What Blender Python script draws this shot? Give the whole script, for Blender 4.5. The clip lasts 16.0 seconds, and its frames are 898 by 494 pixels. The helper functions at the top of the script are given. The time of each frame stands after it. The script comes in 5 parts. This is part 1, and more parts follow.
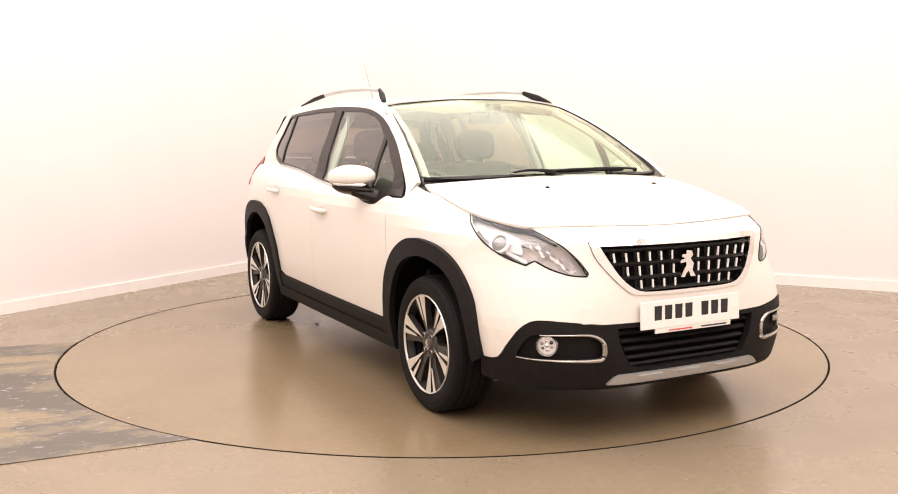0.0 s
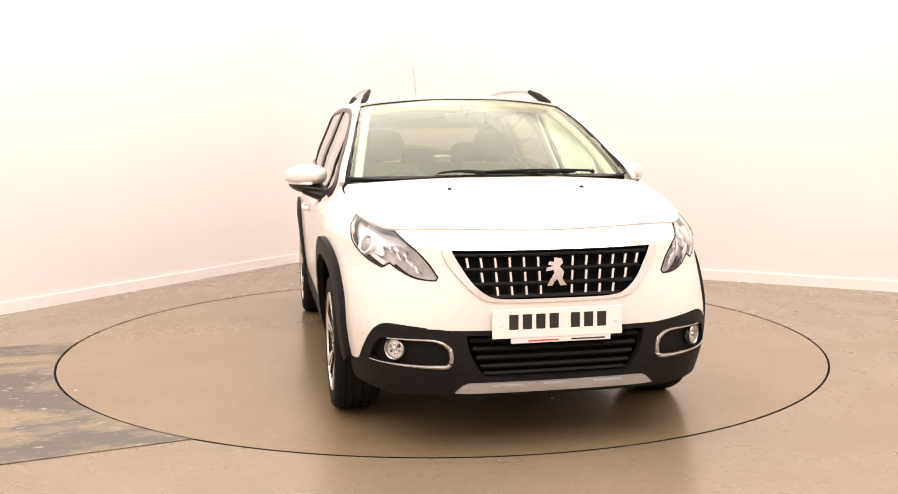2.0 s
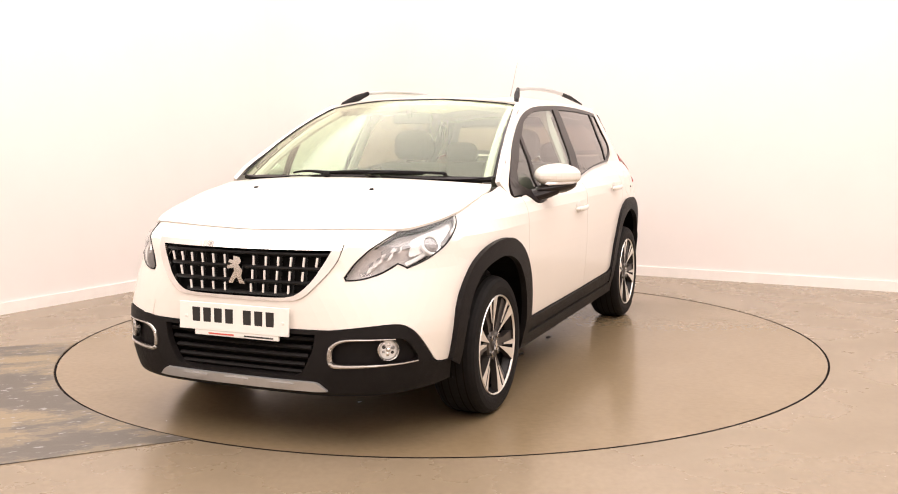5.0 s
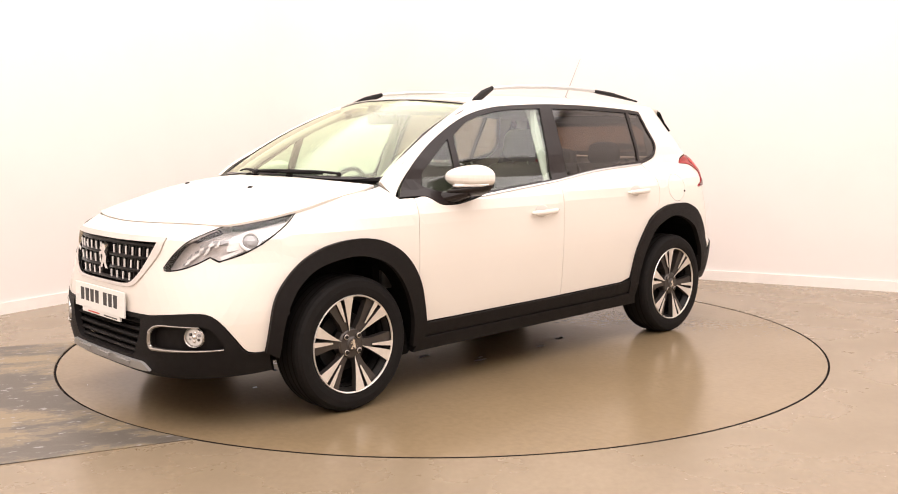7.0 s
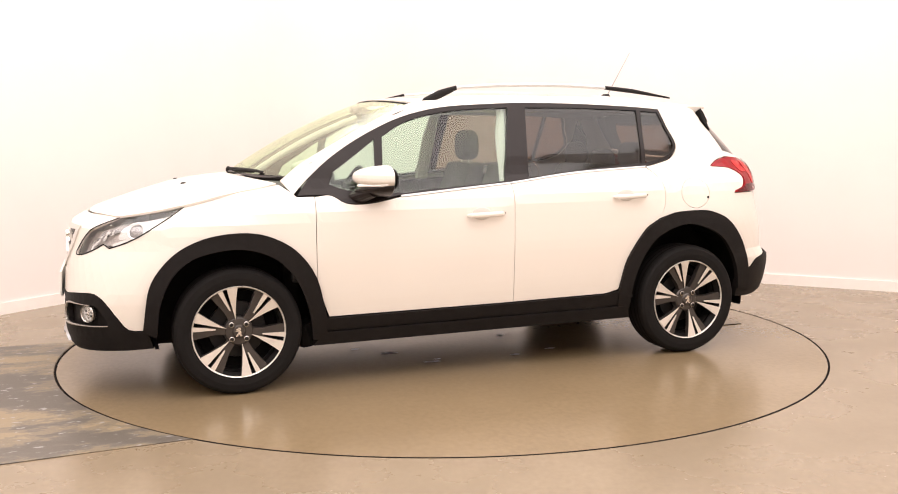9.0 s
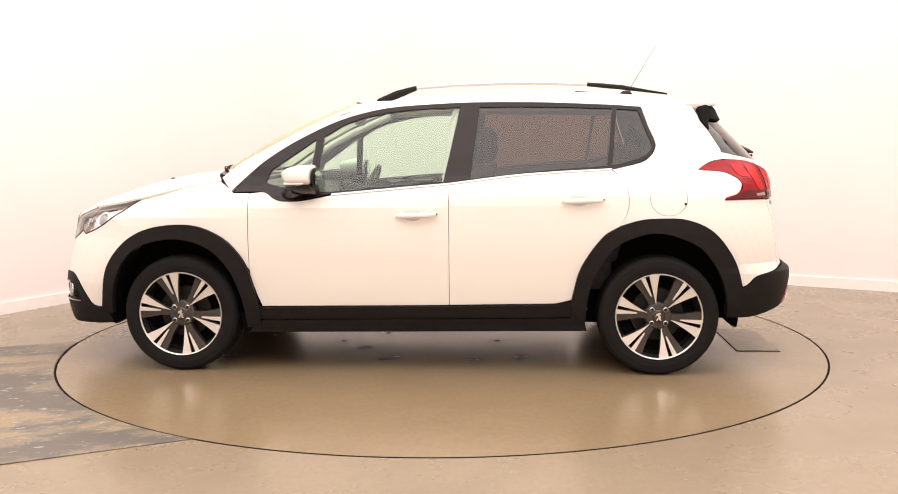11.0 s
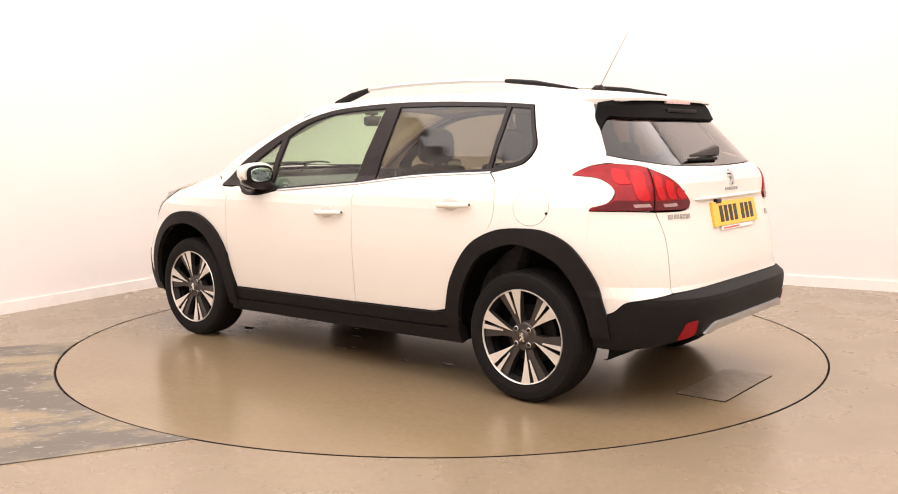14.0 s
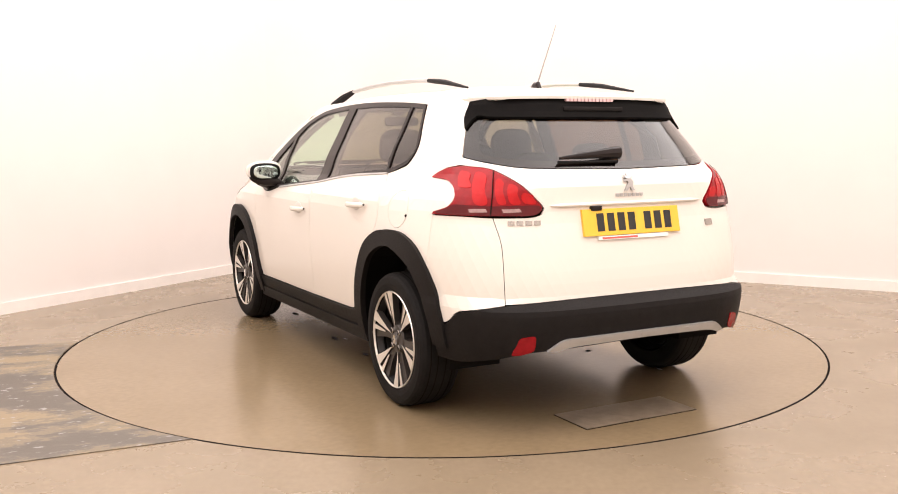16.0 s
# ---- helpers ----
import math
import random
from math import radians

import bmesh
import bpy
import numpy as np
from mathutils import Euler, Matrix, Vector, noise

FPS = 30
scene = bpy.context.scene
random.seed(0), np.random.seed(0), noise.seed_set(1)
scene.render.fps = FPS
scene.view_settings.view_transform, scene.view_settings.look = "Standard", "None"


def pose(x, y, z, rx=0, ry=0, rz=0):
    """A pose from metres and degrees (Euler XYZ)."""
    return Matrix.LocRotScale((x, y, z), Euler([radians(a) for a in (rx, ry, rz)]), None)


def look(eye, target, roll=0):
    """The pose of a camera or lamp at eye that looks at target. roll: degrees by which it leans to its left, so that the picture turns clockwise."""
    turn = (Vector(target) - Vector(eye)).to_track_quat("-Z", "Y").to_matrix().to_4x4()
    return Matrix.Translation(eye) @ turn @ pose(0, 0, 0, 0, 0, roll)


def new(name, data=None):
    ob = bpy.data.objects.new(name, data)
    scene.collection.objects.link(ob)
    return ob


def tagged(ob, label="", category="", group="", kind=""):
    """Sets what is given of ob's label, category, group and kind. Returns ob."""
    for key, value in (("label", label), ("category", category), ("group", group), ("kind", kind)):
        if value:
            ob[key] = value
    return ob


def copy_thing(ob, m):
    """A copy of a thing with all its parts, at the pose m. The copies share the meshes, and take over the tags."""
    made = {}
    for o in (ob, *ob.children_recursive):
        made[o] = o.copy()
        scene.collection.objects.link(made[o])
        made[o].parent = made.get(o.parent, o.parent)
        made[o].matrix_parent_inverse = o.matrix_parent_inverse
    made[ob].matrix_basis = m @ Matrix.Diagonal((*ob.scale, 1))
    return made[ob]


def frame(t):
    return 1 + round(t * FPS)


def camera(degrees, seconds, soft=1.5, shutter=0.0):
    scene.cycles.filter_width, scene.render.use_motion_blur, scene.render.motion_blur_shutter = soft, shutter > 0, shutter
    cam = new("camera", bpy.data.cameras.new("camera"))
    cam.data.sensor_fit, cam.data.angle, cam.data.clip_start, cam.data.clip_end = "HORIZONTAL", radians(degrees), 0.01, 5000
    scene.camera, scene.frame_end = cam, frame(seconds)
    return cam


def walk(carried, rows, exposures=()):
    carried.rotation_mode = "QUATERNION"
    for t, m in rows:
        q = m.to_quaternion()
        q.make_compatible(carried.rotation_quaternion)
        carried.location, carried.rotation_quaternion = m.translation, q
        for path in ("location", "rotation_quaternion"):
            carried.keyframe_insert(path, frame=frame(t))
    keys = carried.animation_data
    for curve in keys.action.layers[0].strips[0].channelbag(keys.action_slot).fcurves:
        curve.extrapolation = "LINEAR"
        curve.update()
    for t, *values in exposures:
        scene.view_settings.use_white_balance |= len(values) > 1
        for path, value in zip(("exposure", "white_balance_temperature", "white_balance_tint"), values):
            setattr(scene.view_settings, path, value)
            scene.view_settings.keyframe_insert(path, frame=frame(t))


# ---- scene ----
# ---- camera: stands still, low, outside the turntable ----
cam = camera(51.22, 16.0, soft=1.0)
EYE = Vector((0.0, -5.735, 1.239))
YAW, DIP = radians(-0.411), radians(6.609)
AIM = EYE + Vector((-math.sin(YAW) * math.cos(DIP), math.cos(YAW) * math.cos(DIP), -math.sin(DIP)))
STAND = look(EYE, AIM, -0.358)
walk(cam, [(0, STAND), (16, STAND)], [(0, 0.0), (16, 0.0)])

# ---- world and ceiling lights ----
world = bpy.data.worlds.new("world")
scene.world = world
world.use_nodes = True
world.node_tree.nodes["Background"].inputs[0].default_value = (1.0, 0.93, 0.85, 1)
world.node_tree.nodes["Background"].inputs[1].default_value = 0.05
CEIL = 4.1


def softbox(x, y, w, d, watts, tint=(1.0, 0.902, 0.868)):
    data = bpy.data.lights.new("ceiling_softbox", "AREA")
    data.shape, data.size, data.size_y, data.energy, data.color = "RECTANGLE", w, d, watts, tint
    ob = new("ceiling_softbox", data)
    ob.matrix_world = pose(x, y, CEIL - 0.06, 0, 0, -30.2)
    return ob


softbox(0.06, -2.24, 8.6, 10.0, 1045)


# ---- materials ----
def mat(name, colour, rough=0.5, metal=0.0, coat=0.0, spec=0.5, vary=0.0, scale=8.0, bump=0.0, bump_scale=60.0, rough_vary=0.0, second=None, emit=0.0):
    m = bpy.data.materials.new(name)
    m.use_nodes = True
    nt = m.node_tree
    b = nt.nodes["Principled BSDF"]
    b.inputs["Base Color"].default_value = (*colour, 1)
    b.inputs["Roughness"].default_value = rough
    b.inputs["Metallic"].default_value = metal
    b.inputs["Coat Weight"].default_value = coat
    b.inputs["Coat Roughness"].default_value = 0.04
    b.inputs["Specular IOR Level"].default_value = spec
    if emit:
        b.inputs["Emission Color"].default_value = (*colour, 1)
        b.inputs["Emission Strength"].default_value = emit
    tc = nt.nodes.new("ShaderNodeTexCoord")
    if vary or rough_vary:
        n1 = nt.nodes.new("ShaderNodeTexNoise")
        n1.inputs["Scale"].default_value, n1.inputs["Detail"].default_value = scale, 7
        n1.inputs["Roughness"].default_value = 0.62
        nt.links.new(tc.outputs["Object"], n1.inputs["Vector"])
        if vary:
            other = second or tuple(max(0.0, c * (1 - vary)) for c in colour)
            mix = nt.nodes.new("ShaderNodeMix")
            mix.data_type = "RGBA"
            ramp = nt.nodes.new("ShaderNodeMapRange")
            ramp.inputs[1].default_value, ramp.inputs[2].default_value = 0.35, 0.68
            nt.links.new(n1.outputs["Fac"], ramp.inputs[0])
            nt.links.new(ramp.outputs[0], mix.inputs[0])
            mix.inputs[6].default_value = (*colour, 1)
            mix.inputs[7].default_value = (*other, 1)
            nt.links.new(mix.outputs[2], b.inputs["Base Color"])
        if rough_vary:
            rr = nt.nodes.new("ShaderNodeMapRange")
            rr.inputs[1].default_value, rr.inputs[2].default_value = 0.3, 0.7
            rr.inputs[3].default_value, rr.inputs[4].default_value = rough - rough_vary, rough + rough_vary
            nt.links.new(n1.outputs["Fac"], rr.inputs[0])
            nt.links.new(rr.outputs[0], b.inputs["Roughness"])
    if bump:
        n2 = nt.nodes.new("ShaderNodeTexNoise")
        n2.inputs["Scale"].default_value, n2.inputs["Detail"].default_value = bump_scale, 4
        nt.links.new(tc.outputs["Object"], n2.inputs["Vector"])
        bp = nt.nodes.new("ShaderNodeBump")
        bp.inputs["Strength"].default_value, bp.inputs["Distance"].default_value = bump, 0.002
        nt.links.new(n2.outputs["Fac"], bp.inputs["Height"])
        nt.links.new(bp.outputs["Normal"], b.inputs["Normal"])
    return m


def glass_mat(name, tint, gloss=(1.0, 1.0, 1.0), rough=0.02, base=0.048, power=3.7):
    """Thin pane: tinted see-through with a mirror share by Fresnel."""
    m = bpy.data.materials.new(name)
    m.use_nodes = True
    nt = m.node_tree
    nt.nodes.remove(nt.nodes["Principled BSDF"])
    out = nt.nodes["Material Output"]
    tr = nt.nodes.new("ShaderNodeBsdfTransparent")
    tr.inputs[0].default_value = (*tint, 1)
    gl = nt.nodes.new("ShaderNodeBsdfGlossy")
    gl.inputs["Roughness"].default_value = rough
    gl.inputs[0].default_value = (*gloss, 1)
    lw = nt.nodes.new("ShaderNodeLayerWeight")
    lw.inputs[0].default_value = 0.5
    pw = nt.nodes.new("ShaderNodeMath")
    pw.operation = "POWER"
    pw.inputs[1].default_value = power
    nt.links.new(lw.outputs["Facing"], pw.inputs[0])
    fr = nt.nodes.new("ShaderNodeMath")
    fr.operation = "MULTIPLY_ADD"
    fr.inputs[1].default_value, fr.inputs[2].default_value = 0.98 - base, base
    nt.links.new(pw.outputs[0], fr.inputs[0])
    mx = nt.nodes.new("ShaderNodeMixShader")
    nt.links.new(fr.outputs[0], mx.inputs[0])
    nt.links.new(tr.outputs[0], mx.inputs[1])
    nt.links.new(gl.outputs[0], mx.inputs[2])
    nt.links.new(mx.outputs[0], out.inputs[0])
    return m


def floor_mat(name, base, dark, rough):
    """Sealed floor paint: broad mottling, fine specks, faint scuffs, uneven gloss."""
    m = mat(name, base, rough, vary=1, second=dark, scale=1.3, rough_vary=0.05, bump=0.02, bump_scale=160)
    nt = m.node_tree
    b = nt.nodes["Principled BSDF"]
    tc = next(n for n in nt.nodes if n.type == "TEX_COORD")
    old = b.inputs["Base Color"].links[0].from_socket
    sc = nt.nodes.new("ShaderNodeTexNoise")
    sc.inputs["Scale"].default_value, sc.inputs["Detail"].default_value = 38, 8
    mp = nt.nodes.new("ShaderNodeMapping")
    mp.inputs["Scale"].default_value = (1, 0.7, 1)
    nt.links.new(tc.outputs["Object"], mp.inputs[0])
    nt.links.new(mp.outputs[0], sc.inputs["Vector"])
    rg = nt.nodes.new("ShaderNodeMapRange")
    rg.inputs[1].default_value, rg.inputs[2].default_value, rg.inputs[3].default_value, rg.inputs[4].default_value = 0.3, 0.75, 0.94, 1.06
    nt.links.new(sc.outputs["Fac"], rg.inputs[0])
    mul = nt.nodes.new("ShaderNodeVectorMath")
    mul.operation = "MULTIPLY"
    nt.links.new(old, mul.inputs[0])
    nt.links.new(rg.outputs[0], mul.inputs[1])
    nt.links.new(mul.outputs[0], b.inputs["Base Color"])
    return m


def worn_mat():
    """Peeling dark floor paint over bare tan screed, worn in lanes along the drive-on track."""
    m = mat("worn_floor_paint", (0.07, 0.065, 0.06), 0.45, bump=0.3, bump_scale=90)
    nt = m.node_tree
    b = nt.nodes["Principled BSDF"]
    tc = next(n for n in nt.nodes if n.type == "TEX_COORD")
    mp = nt.nodes.new("ShaderNodeMapping")
    mp.inputs["Rotation"].default_value = (0, 0, radians(-21))
    nt.links.new(tc.outputs["Object"], mp.inputs[0])
    sp = nt.nodes.new("ShaderNodeSeparateXYZ")
    nt.links.new(mp.outputs[0], sp.inputs[0])
    lane = nt.nodes.new("ShaderNodeMath")
    lane.operation = "MULTIPLY_ADD"
    lane.inputs[1].default_value, lane.inputs[2].default_value = 2 * math.pi / 1.4, -0.22
    nt.links.new(sp.outputs["Y"], lane.inputs[0])
    sn = nt.nodes.new("ShaderNodeMath")
    sn.operation = "SINE"
    nt.links.new(lane.outputs[0], sn.inputs[0])
    st = nt.nodes.new("ShaderNodeMapping")
    st.inputs["Scale"].default_value = (0.62, 1.25, 1)
    nt.links.new(mp.outputs[0], st.inputs[0])
    nz = nt.nodes.new("ShaderNodeTexNoise")
    nz.inputs["Scale"].default_value, nz.inputs["Detail"].default_value, nz.inputs["Roughness"].default_value = 3.4, 14, 0.68
    nt.links.new(st.outputs[0], nz.inputs["Vector"])
    ad = nt.nodes.new("ShaderNodeMath")
    ad.operation = "MULTIPLY_ADD"
    ad.inputs[1].default_value = 0.065
    nt.links.new(sn.outputs[0], ad.inputs[0])
    nt.links.new(nz.outputs["Fac"], ad.inputs[2])
    rp = nt.nodes.new("ShaderNodeValToRGB")
    e = rp.color_ramp.elements
    e[0].position, e[0].color = 0.46, (0.092, 0.078, 0.062, 1)
    e[1].position, e[1].color = 0.62, (0.225, 0.170, 0.100, 1)
    for at, tone in ((0.505, (0.118, 0.102, 0.082, 1)), (0.518, (0.180, 0.142, 0.092, 1)), (0.560, (0.150, 0.122, 0.085, 1)), (0.575, (0.230, 0.178, 0.110, 1))):
        e.new(at).color = tone
    nt.links.new(ad.outputs[0], rp.inputs[0])
    # sparse pale blue-grey scuffs
    s2 = nt.nodes.new("ShaderNodeTexNoise")
    s2.inputs["Scale"].default_value, s2.inputs["Detail"].default_value = 26, 8
    nt.links.new(st.outputs[0], s2.inputs["Vector"])
    r2 = nt.nodes.new("ShaderNodeMapRange")
    r2.inputs[1].default_value, r2.inputs[2].default_value = 0.635, 0.665
    nt.links.new(s2.outputs["Fac"], r2.inputs[0])
    mx = nt.nodes.new("ShaderNodeMix")
    mx.data_type = "RGBA"
    nt.links.new(r2.outputs[0], mx.inputs[0])
    nt.links.new(rp.outputs[0], mx.inputs[6])
    mx.inputs[7].default_value = (0.27, 0.26, 0.25, 1)
    nt.links.new(mx.outputs[2], b.inputs["Base Color"])
    return m


WALL = mat("wall_paint", (0.755, 0.700, 0.666), 0.75, vary=0.03, scale=1.5, bump=0.05, bump_scale=180)
SKIRT = mat("skirting_paint", (0.82, 0.765, 0.72), 0.45, vary=0.06, scale=9)
CEILING = mat("ceiling_paint", (0.82, 0.80, 0.77), 0.8, vary=0.03)
FLOOR = floor_mat("floor_paint", (0.235, 0.182, 0.122), (0.200, 0.153, 0.101), 0.27)
TABLE = floor_mat("turntable_paint", (0.222, 0.163, 0.096), (0.190, 0.138, 0.079), 0.225)
WORN = worn_mat()
GAP = mat("dark_joint", (0.010, 0.008, 0.007), 0.8, spec=0.02)
STEEL = mat("worn_steel_plate", (0.245, 0.190, 0.135), 0.38, metal=0.1, vary=0.4, scale=14, bump=0.2)
CHIP = mat("pale_scuff", (0.72, 0.68, 0.62), 0.5, vary=0.2, scale=30)
PAINT = mat("pearl_white_paint", (0.725, 0.677, 0.612), 0.34, coat=0.5, vary=0.015, scale=3)
# body white darkened to paint in the shade of the handle cups
CUPSHADE = mat("cup_shade_paint", (0.60, 0.57, 0.53), 0.4, vary=0.05, scale=20)
PLASTIC = mat("textured_black_plastic", (0.0095, 0.0078, 0.0074), 0.55, spec=0.13, vary=0.35, scale=25, bump=0.25, bump_scale=900, second=(0.012, 0.0105, 0.010))
GLOSSBLACK = mat("gloss_black", (0.018, 0.0135, 0.0130), 0.28, coat=0.0, spec=0.22, vary=0.2, scale=10)
RUBBER = mat("tyre_rubber", (0.0090, 0.0078, 0.0074), 0.7, spec=0.12, vary=0.35, scale=20, bump=0.3, bump_scale=400, second=(0.011, 0.010, 0.0095))
CHROME = mat("chrome", (0.82, 0.80, 0.77), 0.10, metal=1.0, rough_vary=0.03, scale=20)
SATIN = mat("satin_aluminium", (0.50, 0.495, 0.49), 0.36, metal=0.65, vary=0.06, scale=25)
ALLOY = mat("diamond_cut_alloy", (0.80, 0.76, 0.70), 0.36, metal=0.7, vary=0.08, scale=30)
GREYALLOY = mat("dark_grey_alloy", (0.066, 0.057, 0.051), 0.35, metal=0.5, vary=0.2, scale=20)
DISC = mat("brake_disc_steel", (0.022, 0.020, 0.019), 0.5, metal=0.5, vary=0.3, scale=18)
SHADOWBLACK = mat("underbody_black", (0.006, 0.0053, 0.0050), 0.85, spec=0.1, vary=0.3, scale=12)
CLOTH = mat("charcoal_seat_cloth", (0.055, 0.050, 0.048), 0.9, vary=0.4, scale=40, bump=0.5, bump_scale=500)
TRIM = mat("dark_cabin_trim", (0.045, 0.042, 0.040), 0.6, vary=0.3, scale=15, bump=0.2, bump_scale=600)
HEADLINER = mat("pale_headliner", (0.55, 0.52, 0.48), 0.9, vary=0.05)
GLASS = glass_mat("green_tint_glass", (0.72, 0.86, 0.76), rough=0.015)
SCREEN = glass_mat("windscreen_glass", (0.72, 0.87, 0.66), gloss=(0.97, 1.0, 0.84), rough=0.17, base=0.085, power=4.2)
ROOFGLASS = glass_mat("roof_glass", (0.80, 0.82, 0.78), rough=0.03)
PRIVACY = glass_mat("privacy_glass", (0.27, 0.205, 0.16), rough=0.07, base=0.045)
LENS = glass_mat("clear_lens", (0.95, 0.95, 0.95))
LAMPDARK = mat("lamp_housing", (0.60, 0.56, 0.54), 0.30, metal=0.2, vary=0.3, scale=20)
LAMPBRIGHT = mat("lamp_reflector", (0.86, 0.85, 0.84), 0.18, metal=0.25, vary=0.1, scale=30)
OPTIC = mat("projector_optic", (0.30, 0.29, 0.29), 0.05, coat=1.0, vary=0.2, scale=30)
RED = mat("red_lamp_lens", (0.27, 0.006, 0.010), 0.22, spec=0.22, vary=0.25, scale=25)
REDBRIGHT = mat("red_lamp_claw", (0.46, 0.010, 0.012), 0.25, spec=0.2, vary=0.2, scale=25)
REDDARK = mat("deep_red_lens", (0.10, 0.004, 0.007), 0.2, spec=0.35, vary=0.2, scale=25)
PLATEWHITE = mat("white_plate", (0.80, 0.79, 0.74), 0.35, vary=0.03, scale=20)
PLATEYELLOW = mat("yellow_plate", (0.80, 0.48, 0.045), 0.35, vary=0.04, scale=20)
AERIAL = mat("grey_mast", (0.30, 0.28, 0.26), 0.5)
PIANO = mat("deep_black_trim", (0.006, 0.0052, 0.005), 0.35, spec=0.15, vary=0.3, scale=12)
STUD = mat("bright_grille_stud", (0.90, 0.88, 0.85), 0.22, metal=0.5)
BADGE = mat("grey_chrome", (0.42, 0.40, 0.37), 0.2, metal=0.9)
PINKLENS = mat("smoked_pink_lens", (0.42, 0.26, 0.25), 0.25, vary=0.3, scale=40)
PINK = mat("brake_led", (0.75, 0.50, 0.50), 0.3)
INK = mat("black_ink", (0.015, 0.014, 0.014), 0.4)
REDINK = mat("red_ink", (0.60, 0.10, 0.08), 0.5)
MIRROR = mat("mirror_glass", (0.52, 0.60, 0.56), 0.02, metal=1.0)


def blind_mat():
    """Thin fabric that lets light through; its yellow-green paints in the windscreen's glow."""
    m = mat("glow_tinted_blind", (0.72, 0.69, 0.34), 0.9, vary=0.05, scale=30)
    nt = m.node_tree
    tl = nt.nodes.new("ShaderNodeBsdfTranslucent")
    tl.inputs[0].default_value = (0.74, 0.72, 0.30, 1)
    mx = nt.nodes.new("ShaderNodeMixShader")
    mx.inputs[0].default_value = 0.4
    nt.links.new(nt.nodes["Principled BSDF"].outputs[0], mx.inputs[1])
    nt.links.new(tl.outputs[0], mx.inputs[2])
    nt.links.new(mx.outputs[0], nt.nodes["Material Output"].inputs[0])
    return m


BLIND = blind_mat()


# ---- mesh helpers ----
def finish(name, bm, material, parent=None, label="", smooth=True):
    me = bpy.data.meshes.new(name)
    bm.normal_update()
    for f in bm.faces:
        f.smooth = smooth and f.smooth
    bm.to_mesh(me)
    bm.free()
    me.materials.append(material)
    ob = new(name, me)
    if parent is not None:
        ob.parent = parent
    if label:
        ob["label"] = label
    return ob


part = finish


def rounded(points, step_len):
    """Closed outline through control points: smooth, but straight into points given with a third entry."""
    n = len(points)
    out = []
    for i in range(n):
        p0, p1, p2, p3 = (points[(i + k) % n] for k in (-1, 0, 1, 2))
        a, b = Vector(p1[:2]), Vector(p2[:2])
        ta = Vector((0, 0)) if len(p1) > 2 else (b - Vector(p0[:2])) * 0.5
        tb = Vector((0, 0)) if len(p2) > 2 else (Vector(p3[:2]) - a) * 0.5
        d = (b - a).length
        ta = ta.normalized() * min(ta.length, d) if ta.length else (b - a)
        tb = tb.normalized() * min(tb.length, d) if tb.length else (b - a)
        m = max(1, int(round(d / step_len)))
        for j in range(m):
            s = j / m
            q = ((1 + 2 * s) * (1 - s) ** 2) * a + (s * (1 - s) ** 2) * ta + (s * s * (3 - 2 * s)) * b + (s * s * (s - 1)) * tb
            out.append((q.x, q.y))
    return out


def contains(loop, p):
    x, y = p
    c = False
    j = len(loop) - 1
    for i in range(len(loop)):
        xi, yi = loop[i]
        xj, yj = loop[j]
        if (yi > y) != (yj > y) and x < (xj - xi) * (y - yi) / (yj - yi) + xi:
            c = not c
        j = i
    return c


